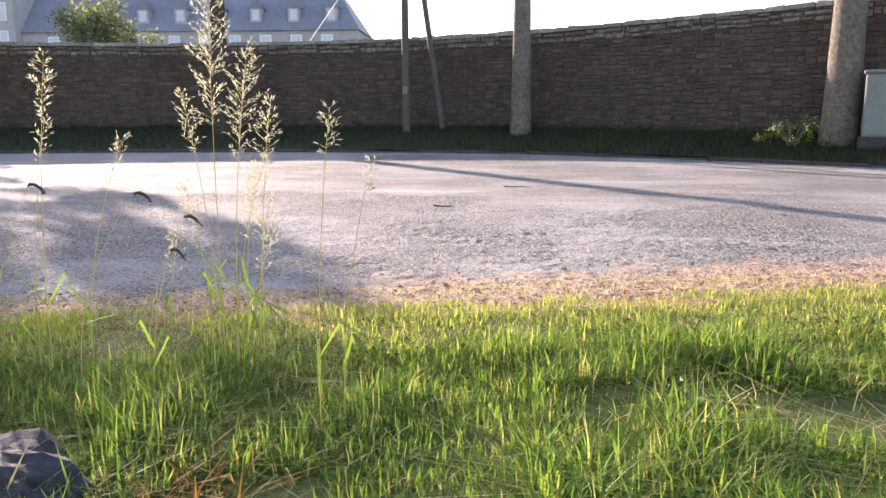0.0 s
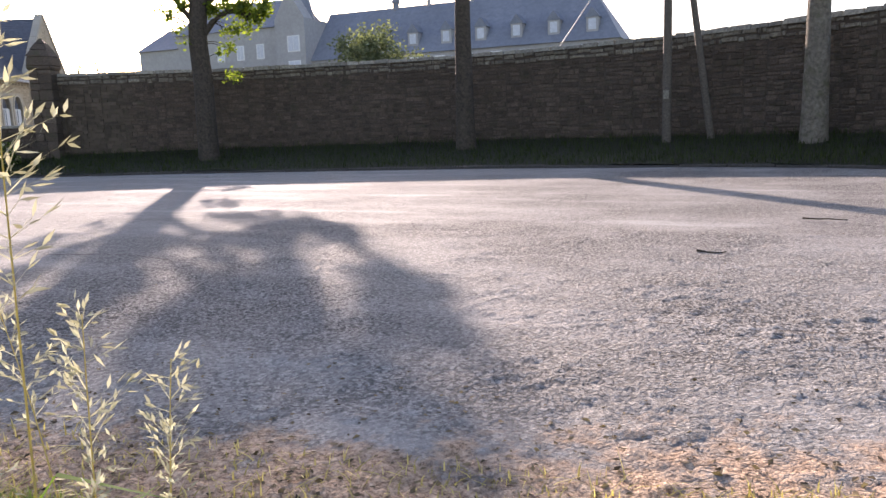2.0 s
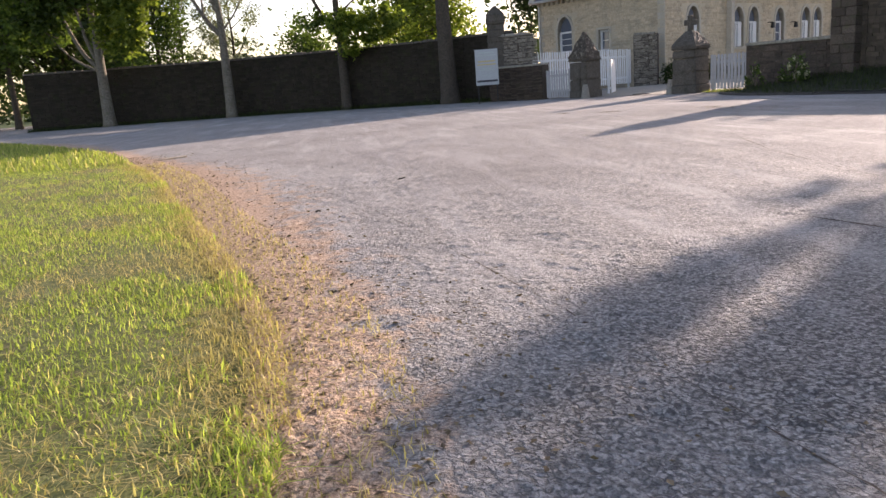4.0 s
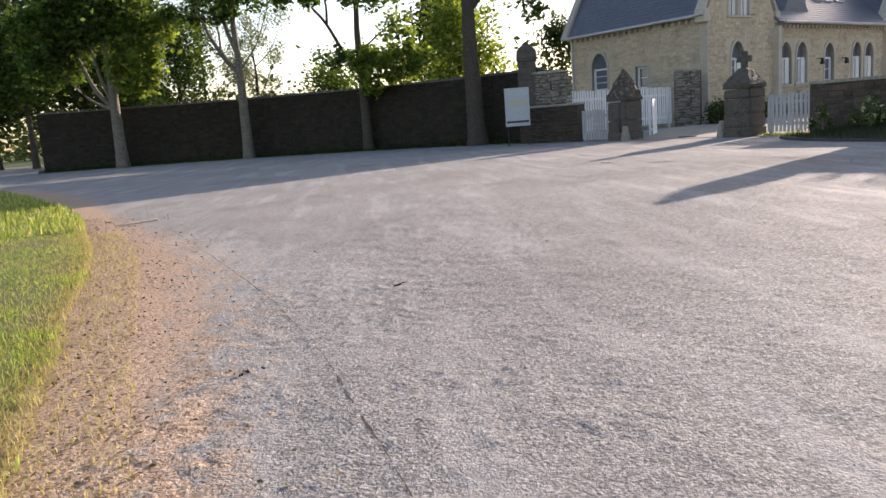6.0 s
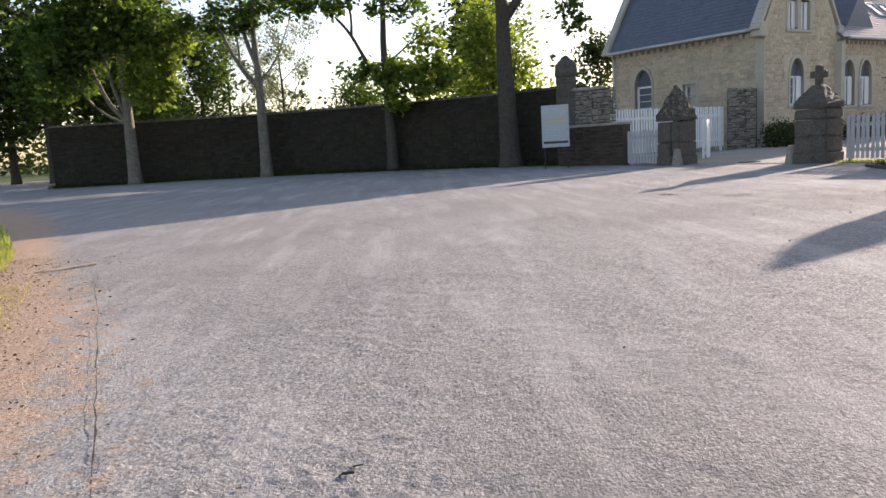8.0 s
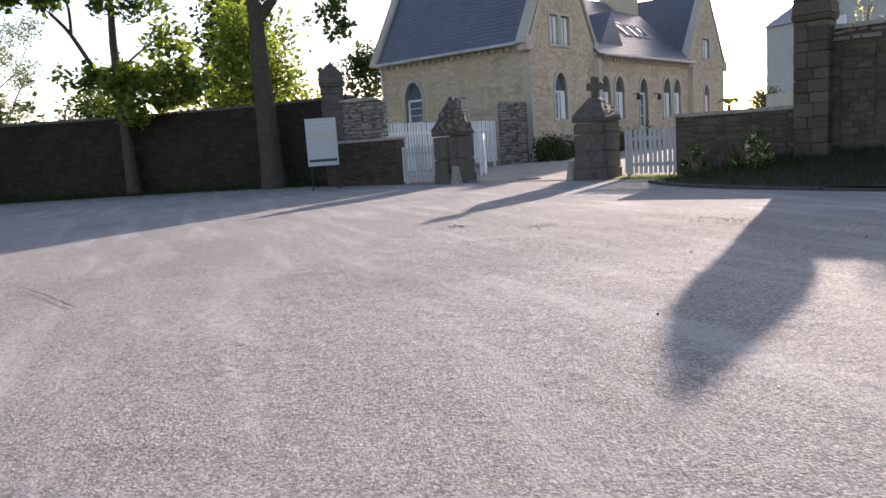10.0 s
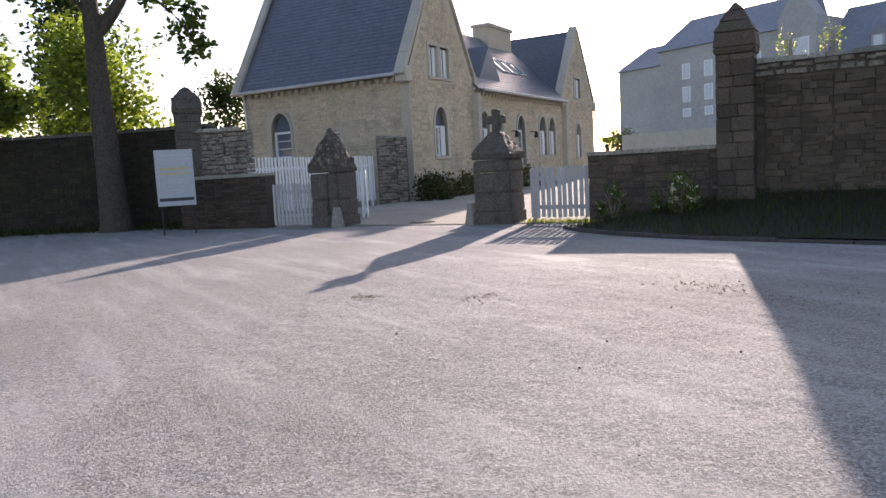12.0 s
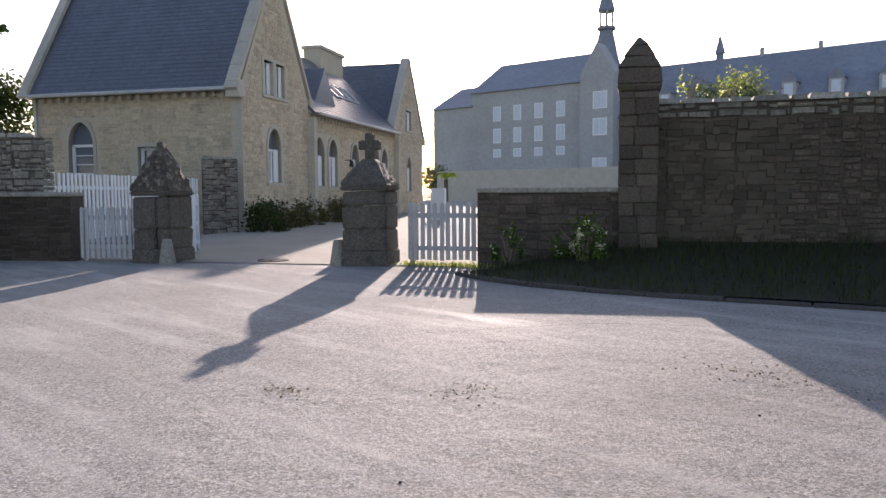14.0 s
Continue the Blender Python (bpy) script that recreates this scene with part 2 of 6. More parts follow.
M = dict(
    asphalt=asphalt_mat(), grit=edge_mat(),
    turf=mat("green_turf_soil", (0.075, 0.09, 0.03), (0.18, 0.19, 0.065), 1.2, 26.0, 0.95, 0.6, 0.03, third=(0.16, 0.13, 0.06)),
    # Bank soil is darker than turf: the wall's shade is in its colour.
    bank=mat("shade_darkened_bank_soil", (0.014, 0.016, 0.007), (0.038, 0.038, 0.018), 1.2, 20.0, 0.95, 0.6, 0.03),
    # Lit copy of the rubble: sun is worked into the paler grey.
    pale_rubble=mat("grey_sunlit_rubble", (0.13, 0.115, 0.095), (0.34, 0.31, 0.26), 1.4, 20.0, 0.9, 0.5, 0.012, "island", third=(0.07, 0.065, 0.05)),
    field=mat("rough_pasture", (0.05, 0.08, 0.02), (0.12, 0.15, 0.04), 0.3, 9.0, 0.95, 0.4, 0.05),
    gravel=mat("pale_gravel", (0.22, 0.2, 0.16), (0.42, 0.38, 0.31), 0.7, 45.0, 0.92, 0.6, 0.015),
    mortar=mat("dark_mortar", (0.045, 0.035, 0.028), (0.12, 0.095, 0.075), 1.5, 30.0, 0.95, 0.5, 0.02),
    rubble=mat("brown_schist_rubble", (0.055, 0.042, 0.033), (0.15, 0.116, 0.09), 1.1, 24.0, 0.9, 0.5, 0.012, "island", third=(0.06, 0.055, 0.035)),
    # Mossy rubble, darkened further by tree shade put into the colour.
    dark_rubble=mat("mossy_shade_dark_rubble", (0.014, 0.0115, 0.008), (0.05, 0.04, 0.029), 1.1, 22.0, 0.95, 0.5, 0.012, "island", third=(0.03, 0.034, 0.014)),
    # Brown rubble again, with the low wall's shade put into the colour.
    shade_rubble=mat("shade_brown_rubble", (0.028, 0.02, 0.015), (0.085, 0.063, 0.048), 1.1, 24.0, 0.9, 0.5, 0.012, "island", third=(0.04, 0.035, 0.02)),
    rubble_piece=mat("brown_schist_stone", (0.055, 0.043, 0.034), (0.15, 0.118, 0.092), 1.1, 24.0, 0.9, 0.5, 0.012, "object", third=(0.075, 0.075, 0.04)),
    top_stone=mat("pale_lichened_rubble", (0.085, 0.072, 0.058), (0.26, 0.235, 0.19), 2.0, 18.0, 0.9, 0.6, 0.015, "island", third=(0.3, 0.28, 0.22)),
    cap=mat("lichened_capstone", (0.13, 0.12, 0.1), (0.42, 0.4, 0.34), 2.5, 16.0, 0.9, 0.5, 0.015, "island"),
    granite=mat("weathered_granite", (0.045, 0.039, 0.032), (0.16, 0.14, 0.114), 2.2, 22.0, 0.88, 0.55, 0.015, third=(0.05, 0.045, 0.035)),
    lichen_granite=mat("lichened_dark_granite", (0.04, 0.034, 0.028), (0.15, 0.125, 0.1), 2.6, 14.0, 0.92, 0.8, 0.03, "object", third=(0.34, 0.31, 0.24), spread=0.7),
    guard=mat("pale_worn_granite", (0.16, 0.145, 0.12), (0.36, 0.33, 0.28), 3.0, 20.0, 0.9, 0.6, 0.015),
    kerb=mat("dark_kerbstone", (0.035, 0.032, 0.028), (0.1, 0.09, 0.08), 1.2, 26.0, 0.9, 0.4, 0.01),
    chapel=mat("ochre_limestone_block", (0.44, 0.35, 0.235), (0.66, 0.56, 0.42), 0.5, 9.0, 0.9, 0.35, 0.012, "island", third=(0.34, 0.29, 0.22), spread=0.5),
    chapel_joint=mat("ochre_lime_mortar", (0.46, 0.39, 0.28), (0.62, 0.54, 0.41), 0.8, 20.0, 0.95, 0.3, 0.01),
    dressed=mat("grey_dressed_stone", (0.42, 0.37, 0.29), (0.58, 0.53, 0.44), 1.2, 18.0, 0.88, 0.3, 0.01),
    slate=mat("blue_grey_slate", (0.075, 0.082, 0.1), (0.15, 0.16, 0.185), 0.5, 12.0, 0.34, 0.3, 0.006, "island", spec=0.7, spread=0.4),
    zinc=mat("zinc_gutter", (0.42, 0.42, 0.42), (0.62, 0.62, 0.6), 2.0, 20.0, 0.45, 0.1, 0.004, metal=0.4),
    white=mat("white_paint", (0.7, 0.7, 0.68), (0.84, 0.84, 0.82), 2.0, 30.0, 0.6, 0.1, 0.003, stain=0.12),
    # Weathered white gate paint, greyed further by shade put into the colour.
    grey_paint=mat("weathered_shade_grey_paint", (0.3, 0.29, 0.29), (0.5, 0.49, 0.48), 2.0, 24.0, 0.7, 0.15, 0.004, stain=0.3),
    # Pane tint lightened to blue-grey to paint in reflected sky.
    glass=glass_mat("sky_tinted_glass", (0.13, 0.15, 0.19)),
    # Pale blue fill for the far panes; sky reflection is in the colour.
    sky_pane=mat("sky_bright_pane", (0.55, 0.58, 0.62), (0.72, 0.74, 0.78), 3.0, 9.0, 0.8, 0.0),
    iron=mat("black_iron", (0.015, 0.015, 0.016), (0.05, 0.05, 0.05), 3.0, 40.0, 0.6, 0.2, 0.003),
    bark=mat("grey_brown_bark", (0.032, 0.026, 0.02), (0.12, 0.097, 0.075), 1.6, 15.0, 0.95, 0.9, 0.04, third=(0.055, 0.05, 0.034)),
    ivy_bark=mat("pale_lichened_bark", (0.085, 0.072, 0.055), (0.27, 0.24, 0.19), 1.4, 13.0, 0.95, 0.9, 0.04, third=(0.1, 0.1, 0.055)),
    pole=mat("silvered_pole_wood", (0.07, 0.058, 0.046), (0.17, 0.148, 0.12), 1.0, 22.0, 0.85, 0.4, 0.008),
    # Distance haze is mixed into the manor's stone and slate colours.
    manor=mat("haze_paled_granite", (0.36, 0.35, 0.34), (0.46, 0.45, 0.44), 0.15, 2.0, 0.9, 0.2, 0.05),
    manor_roof=mat("haze_paled_slate", (0.18, 0.195, 0.23), (0.26, 0.275, 0.31), 0.15, 1.6, 0.6, 0.1, 0.05),
    board=mat("off_white_sign_panel", (0.36, 0.38, 0.39), (0.45, 0.47, 0.48), 1.5, 12.0, 0.5, 0.05, 0.002, stain=0.1),
    ink=mat("dark_sign_ink", (0.03, 0.03, 0.035), (0.06, 0.06, 0.07), 2.0, 20.0, 0.5, 0.0),
    print=mat("grey_green_sign_print", (0.4, 0.46, 0.44), (0.5, 0.55, 0.53), 2.0, 20.0, 0.5, 0.0),
    amber=mat("ochre_sign_print", (0.5, 0.4, 0.2), (0.58, 0.48, 0.28), 2.0, 20.0, 0.5, 0.0),
    box=mat("pale_grey_cabinet_paint", (0.17, 0.195, 0.175), (0.25, 0.28, 0.255), 1.5, 20.0, 0.6, 0.1, 0.004),
    rock=mat("dark_weathered_rock", (0.018, 0.02, 0.023), (0.075, 0.078, 0.09), 5.0, 34.0, 0.85, 0.7, 0.015),
    dead_wood=mat("bleached_dead_wood", (0.3, 0.25, 0.19), (0.52, 0.46, 0.37), 6.0, 60.0, 0.9, 0.3, 0.003),
    wood=mat("dead_stick_bark", (0.14, 0.1, 0.07), (0.34, 0.28, 0.21), 6.0, 60.0, 0.9, 0.3, 0.003),
    grass=leaf_mat("meadow_grass_blade", (0.06, 0.115, 0.026), (0.22, 0.33, 0.08), 0.54, (0.42, 0.36, 0.17), (1.2, 1.27, 0.65), 0.012),
    short_grass=leaf_mat("dry_short_grass_blade", (0.17, 0.22, 0.055), (0.36, 0.4, 0.115), 0.5, (0.58, 0.48, 0.25)),
    mown=leaf_mat("mown_grass_blade", (0.17, 0.24, 0.05), (0.44, 0.52, 0.13), 0.52, (0.62, 0.52, 0.25)),
    # Grass below the walls, with their shade mixed into the blade colour.
    shade_grass=leaf_mat("shade_darkened_bank_blade", (0.018, 0.027, 0.008), (0.046, 0.064, 0.018), 0.4),
    spike=leaf_mat("dark_seed_spike", (0.025, 0.022, 0.016), (0.075, 0.065, 0.045), 0.2),
    straw=leaf_mat("pale_seed_head", (0.3, 0.29, 0.21), (0.54, 0.52, 0.41), 0.4, None, (1.0, 1.0, 0.8)),
    leaf=leaf_mat("oak_leaf", (0.025, 0.047, 0.011), (0.1, 0.15, 0.033), 0.55),
    # Lighter leaf; its colour also paints the sun-bright parts of roadside crowns.
    leaf_light=leaf_mat("fresh_sunlit_leaf", (0.07, 0.11, 0.02), (0.19, 0.24, 0.045), 0.55),
    leaf_dark=leaf_mat("dark_wood_leaf", (0.018, 0.03, 0.01), (0.05, 0.07, 0.022), 0.35),
    hedge=leaf_mat("brown_green_hedge_leaf", (0.05, 0.045, 0.025), (0.12, 0.11, 0.05), 0.35),
    straw_blade=leaf_mat("dry_straw_blade", (0.3, 0.25, 0.1), (0.55, 0.46, 0.22), 0.4),
    dead_blade=leaf_mat("dead_grass_blade", (0.22, 0.19, 0.09), (0.5, 0.44, 0.25), 0.35),
    brown_blade=leaf_mat("withered_brown_blade", (0.18, 0.08, 0.025), (0.45, 0.24, 0.09), 0.45),
    litter=leaf_mat("dry_brown_litter", (0.06, 0.045, 0.03), (0.22, 0.17, 0.11), 0.2),
    # Far foliage, greyed and lightened so the colour itself holds the haze.
    hazy_leaf=leaf_mat("haze_paled_far_leaf", (0.1, 0.12, 0.07), (0.2, 0.22, 0.14), 0.4),
    petal=leaf_mat("cream_petal", (0.6, 0.56, 0.42), (0.75, 0.72, 0.58), 0.5),
)


# ---- building helpers ----
def part(name, bm, material, parent=None, label="", kind=""):
    me = bpy.data.meshes.new(name)
    bm.to_mesh(me)
    bm.free()
    me.materials.append(material)
    ob = new(name, me)
    ob.parent = parent
    return tagged(ob, label, kind=kind)


def thing(name, label, category, group="", kind="", at=(0, 0, 0)):
    ob = new(name)
    ob.location = at
    return tagged(ob, label, category, group, kind)


def raw(name, verts, faces, material, parent=None, label="", kind="", smooth=False):
    me = bpy.data.meshes.new(name)
    me.from_pydata(verts, [], faces)
    me.materials.append(material)
    if smooth:
        me.polygons.foreach_set("use_smooth", [True] * len(me.polygons))
    ob = new(name, me)
    ob.parent = parent
    return tagged(ob, label, kind=kind)


def box(bm, x0, y0, z0, x1, y1, z1, m=None, taper=0.0, rough=0.0):
    cs = ((x0, y0), (x1, y0), (x1, y1), (x0, y1))
    cx, cy = (x0 + x1) / 2, (y0 + y1) / 2
    vs = []
    for k, z in enumerate((z0, z1)):
        for x, y in cs:
            s = 1 - taper * k
            p = Vector((cx + (x - cx) * s, cy + (y - cy) * s, z))
            if rough:
                p += Vector([random.uniform(-rough, rough) for _ in range(3)])
            vs.append(bm.verts.new(m @ p if m is not None else p))
    for f in ((3, 2, 1, 0), (4, 5, 6, 7), (0, 1, 5, 4), (1, 2, 6, 5), (2, 3, 7, 6), (3, 0, 4, 7)):
        bm.faces.new([vs[i] for i in f])
    return vs


def soften(bm, w, seg=1):
    bmesh.ops.bevel(bm, geom=list(bm.edges), offset=w, segments=seg, affect="EDGES", clamp_overlap=True)


def prism(bm, outline, y0, y1, m=None):
    """Extrudes an outline of (x, z) from depth y0 to y1."""
    a = [bm.verts.new((m @ Vector((x, y0, z))) if m is not None else (x, y0, z)) for x, z in outline]
    b = [bm.verts.new((m @ Vector((x, y1, z))) if m is not None else (x, y1, z)) for x, z in outline]
    n = len(a)
    bm.faces.new(a)
    bm.faces.new(b[::-1])
    for i in range(n):
        bm.faces.new((a[i], b[i], b[(i + 1) % n], a[(i + 1) % n]))


def tube(verts, faces, pts, radii, sides=8):
    """Appends a tapered tube along pts."""
    n0 = len(verts)
    for i, p in enumerate(pts):
        d = (pts[min(i + 1, len(pts) - 1)] - pts[max(i - 1, 0)]).normalized()
        u = d.orthogonal().normalized()
        w = d.cross(u)
        for k in range(sides):
            a = 2 * math.pi * k / sides
            verts.append(tuple(p + (u * math.cos(a) + w * math.sin(a)) * radii[i]))
    for i in range(len(pts) - 1):
        for k in range(sides):
            a, b = n0 + i * sides + k, n0 + i * sides + (k + 1) % sides
            faces.append((a, b, b + sides, a + sides))
    faces.append(tuple(range(n0 + (len(pts) - 1) * sides, n0 + len(pts) * sides)))


def spline(pts, step):
    """Points every step metres along a smooth curve through pts."""
    P = [Vector(p) for p in pts]
    fine = []
    for i in range(len(P) - 1):
        p0, p1, p2, p3 = P[max(i - 1, 0)], P[i], P[i + 1], P[min(i + 2, len(P) - 1)]
        for k in range(20):
            t = k / 20
            fine.append(0.5 * (2 * p1 + (p2 - p0) * t + (2 * p0 - 5 * p1 + 4 * p2 - p3) * t * t + (3 * p1 - p0 - 3 * p2 + p3) * t ** 3))
    fine.append(P[-1])
    out, run = [fine[0]], 0.0
    for a, b in zip(fine, fine[1:]):
        run += (b - a).length
        if run >= step:
            out.append(b)
            run = 0.0
    out.append(fine[-1])
    return out


def normals(pts):
    out = []
    for i in range(len(pts)):
        d = (pts[min(i + 1, len(pts) - 1)] - pts[max(i - 1, 0)]).normalized()
        out.append(Vector((-d.y, d.x)))
    return out


def ribbon(bm, pts, th, z0, z1, top=None):
    """A wall of thickness th to the left of pts; top gives the height at each point."""
    ns, rows = normals(pts), []
    for i, p in enumerate(pts):
        q, zt = p + ns[i] * th, top[i] if top else z1
        rows.append([bm.verts.new((a.x, a.y, z)) for a, z in ((p, z0), (q, z0), (q, zt), (p, zt))])
    for a, b in zip(rows, rows[1:]):
        for k in range(4):
            bm.faces.new((a[k], a[(k + 1) % 4], b[(k + 1) % 4], b[k]))
    bm.faces.new(rows[0])
    bm.faces.new(rows[-1][::-1])


class Line:
    """A plan line that gives place and outward direction at a distance along it."""

    def __init__(self, pts, side):
        self.p = [Vector(p) for p in pts]
        self.s = [0.0]
        for a, b in zip(self.p, self.p[1:]):
            self.s.append(self.s[-1] + (b - a).length)
        self.n = [v * side for v in normals(self.p)]
        self.length = self.s[-1]

    def at(self, s, off):
        i = max(0, min(len(self.p) - 2, int(np.searchsorted(self.s, s)) - 1))
        t = (s - self.s[i]) / (self.s[i + 1] - self.s[i])
        return self.p[i].lerp(self.p[i + 1], t) + self.n[i].lerp(self.n[i + 1], t) * off


def lay_stones(rng, length, z0, z1, courses, lengths, skip=None, s0=0.0, patchy=0.0):
    """Random courses of stones: rows of (s0, s1, z0, z1). patchy: courses break every so many metres, as in rubble."""
    out, cuts = [], [s0]
    while patchy and cuts[-1] < length - patchy:
        cuts.append(cuts[-1] + rng.uniform(0.5, 1.5) * patchy)
    cuts.append(length)
    for c0, c1 in zip(cuts, cuts[1:]):
        z = z0
        while z < z1 - 0.03:
            h = min(rng.uniform(*courses), z1 - z)
            s = c0 if patchy else c0 - rng.uniform(0, lengths[0])
            while s < c1:
                w = rng.uniform(*lengths)
                a, b = max(s, c0), min(s + w, c1)
                if patchy:
                    a, b = a + (rng.uniform(-0.07, 0.0) if s > c0 else rng.uniform(-0.05, 0.05)), b
                d = rng.uniform(-0.022, 0.022) if patchy else 0.0
                if b - a > 0.05 and not (skip and skip(a, b, z, z + h)):
                    out.append((max(a, s0), b, z + d, z + h + d))
                s += w
            z += h
    return out


def stone_mesh(rng, stones, place, joint=0.012, proud=(0.008, 0.032)):
    """Raw lists for stones; place(s, z, off) gives the point."""
    verts, faces = [], []
    for a, b, z0, z1 in stones:
        n, d = len(verts), rng.uniform(*proud)
        j = min(joint, (z1 - z0) * 0.2)
        c = [rng.uniform(0, j) for _ in range(8)]
        for (s, z), e in (((a + j, z0 + j), (1, 1)), ((b - j, z0 + j), (-1, 1)), ((b - j, z1 - j), (-1, -1)), ((a + j, z1 - j), (1, -1))):
            verts.append(place(s, z, 0.0))
        for k, (s, z, ex, ez) in enumerate(((a + j, z0 + j, 1, 1), (b - j, z0 + j, -1, 1), (b - j, z1 - j, -1, -1), (a + j, z1 - j, 1, -1))):
            verts.append(place(s + ex * (0.008 + c[k]), z + ez * (0.006 + c[k + 4] * 0.7), d * rng.uniform(0.75, 1.1)))
        faces += [(n + 4, n + 5, n + 6, n + 7)] + [(n + k, n + (k + 1) % 4, n + 4 + (k + 1) % 4, n + 4 + k) for k in range(4)]
    return verts, faces


def blades(name, xy, z, height, width, lean, material, rng, kind="stuff", label="", parent=None, curl=0.5, tuft=0.0):
    """Grass: one bent blade at each place."""
    n = len(xy)
    z = np.broadcast_to(z, n)
    h = height * rng.uniform(0.55, 1.25, n)
    if tuft:
        h *= np.array([1 + tuft * 2 * noise.noise(Vector((p[0] * 2.6, p[1] * 2.6, 7))) for p in xy]).clip(0.35, 2)
    az, ln = rng.uniform(0, 2 * math.pi, n), np.abs(rng.normal(0, lean, n))
    w = width * rng.uniform(0.6, 1.3, n)
    fx, fy = np.cos(az), np.sin(az)
    tx, ty = -fy * w / 2, fx * w / 2
    x, y = xy[:, 0], xy[:, 1]
    out = np.zeros((n, 5, 3))
    mid, tip = ln * 0.3 * h, ln * h * (0.7 + curl)
    zt = h * np.sqrt(np.clip(1 - (ln * 0.7) ** 2, 0.25, 1))
    out[:, 0] = np.c_[x - tx, y - ty, z]
    out[:, 1] = np.c_[x + tx, y + ty, z]
    out[:, 2] = np.c_[x + fx * mid + tx * 0.8, y + fy * mid + ty * 0.8, z + zt * 0.55]
    out[:, 3] = np.c_[x + fx * mid - tx * 0.8, y + fy * mid - ty * 0.8, z + zt * 0.55]
    out[:, 4] = np.c_[x + fx * tip, y + fy * tip, z + zt]
    k = np.arange(n) * 5
    faces = np.c_[k, k + 1, k + 2, k + 3].tolist() + np.c_[k + 3, k + 2, k + 4].tolist()
    return raw(name, out.reshape(-1, 3).tolist(), faces, material, parent, label, kind)


def leaves(name, centres, size, material, rng, parent=None, label="", kind="", flat=1.0):
    """Folded diamond leaves at the places given."""
    n = len(centres)
    a = rng.normal(size=(n, 3))
    a[:, 2] *= 0.6 * flat
    a /= np.linalg.norm(a, axis=1)[:, None]
    b = np.cross(a, rng.normal(size=(n, 3)) * np.array([flat, flat, 1.0]))
    b /= np.linalg.norm(b, axis=1)[:, None]
    c = np.cross(a, b)
    s = (size * rng.uniform(0.6, 1.35, n))[:, None]
    P = np.asarray(centres)
    v = np.stack([P - a * s * 0.6, P + b * s * 0.36 + c * s * 0.1, P + a * s * 0.6, P - b * s * 0.36 + c * s * 0.1], 1).reshape(-1, 3)
    k = np.arange(n) * 4
    return raw(name, v.tolist(), np.c_[k, k + 1, k + 2].tolist() + np.c_[k, k + 2, k + 3].tolist(), material, parent, label, kind)


def tree(name, label, at, r, height, first, spread, n_leaf, leaf_size, leaf_mat_, bark, seed, lean=(0.0, 0.0), limbs=9, clump=0.55, droop=0.0, steep=0.0, knot=70, forks=(), masses=(), taper=0.8):
    """Tapered trunk, limbs with twigs, and a crown of leaves in clumps along them.
    forks: big limbs as (radius, points); masses: clouds of leaves as (material, (centre, reach, leaves), ...), carried by twigs."""
    rng, nr = random.Random(seed), np.random.default_rng(seed)
    t = thing(name, label, "tree", at=(*at, 0))
    verts, faces, tips = [], [], []
    n = 12
    trunk = [Vector((lean[0] * k / n * height + 0.02 * min(1.0, height / 20) * max(0, k - 3) * math.sin(k * 1.3 + seed), lean[1] * k / n * height + 0.02 * min(1.0, height / 20) * max(0, k - 3) * math.cos(k * 1.1 + seed), height * 0.85 * k / n)) for k in range(n + 1)]
    rad = [r * (1.35 if k == 0 else 1.0 - taper * k / n) for k in range(n + 1)]
    base = Vector((0, 0, -0.1))
    tube(verts, faces, [base, trunk[0] + Vector((0, 0, 0.25))] + trunk[1:], [r * 1.3, r * 1.06] + rad[1:], 12)
    lv, lf = [], []
    for i in range(limbs):
        f = first / (height * 0.85) + (1 - first / (height * 0.85)) * (i + rng.uniform(0, 0.8)) / limbs
        k = min(n - 1, int(f * n))
        p = trunk[k].lerp(trunk[k + 1], f * n - k)
        az = i * 2.4 + rng.uniform(-0.5, 0.5)
        L = spread * (1.0 - 0.55 * max(0, f - 0.5)) * rng.uniform(0.7, 1.15)
        up = rng.uniform(0.25, 0.8) - droop + steep
        pts, d = [p], Vector((math.cos(az), math.sin(az), up)).normalized()
        for _ in range(6):
            d = (d + Vector((rng.uniform(-0.25, 0.25), rng.uniform(-0.25, 0.25), rng.uniform(-0.12, 0.2) - droop * 0.3))).normalized()
            pts.append(pts[-1] + d * L / 6)
        rr = max(0.025, r * 0.42 * (1 - 0.6 * f))
        tube(lv, lf, pts, [rr * (1 - 0.14 * j) for j in range(7)], 6)
        for j in range(2, 7):
            tips.append((pts[j], 0.22 * L * clump * 2))
            for _ in range(2):
                e = pts[j] + Vector((rng.gauss(0, 1), rng.gauss(0, 1), rng.gauss(0.15, 0.6) - droop)).normalized() * L * rng.uniform(0.2, 0.42)
                tube(lv, lf, [pts[j], pts[j].lerp(e, 0.5) + Vector((0, 0, 0.06 * L * 0.3)), e], [rr * 0.3, rr * 0.2, 0.008], 4)
                tips.append((e, 0.2 * L * clump))
    raw("trunk", verts, faces, bark, t, smooth=True)
    joints = [p for p in trunk[2:]]
    for rr, pts in forks:
        fv, ff = [], []
        line = spline(pts, 0.25)
        tube(fv, ff, line, [rr * (1 - 0.7 * k / len(line)) for k in range(len(line))], 8)
        raw("limb", fv, ff, bark, t, smooth=True)
        joints += line[2:]
    for mk, *clouds in masses:
        C = []
        for c, reach, count in clouds:
            c, R = np.array(c), np.array(reach)
            kn = nr.normal(size=(max(5, count // 26), 3))
            kn *= (nr.uniform(0.1, 1.0, len(kn)) ** 0.4 / np.linalg.norm(kn, axis=1))[:, None]
            for q in (kn * R + c)[::2]:
                q = Vector(q)
                j = min(joints, key=lambda p: (p - q).length + 0.6 * abs(p.z - q.z))
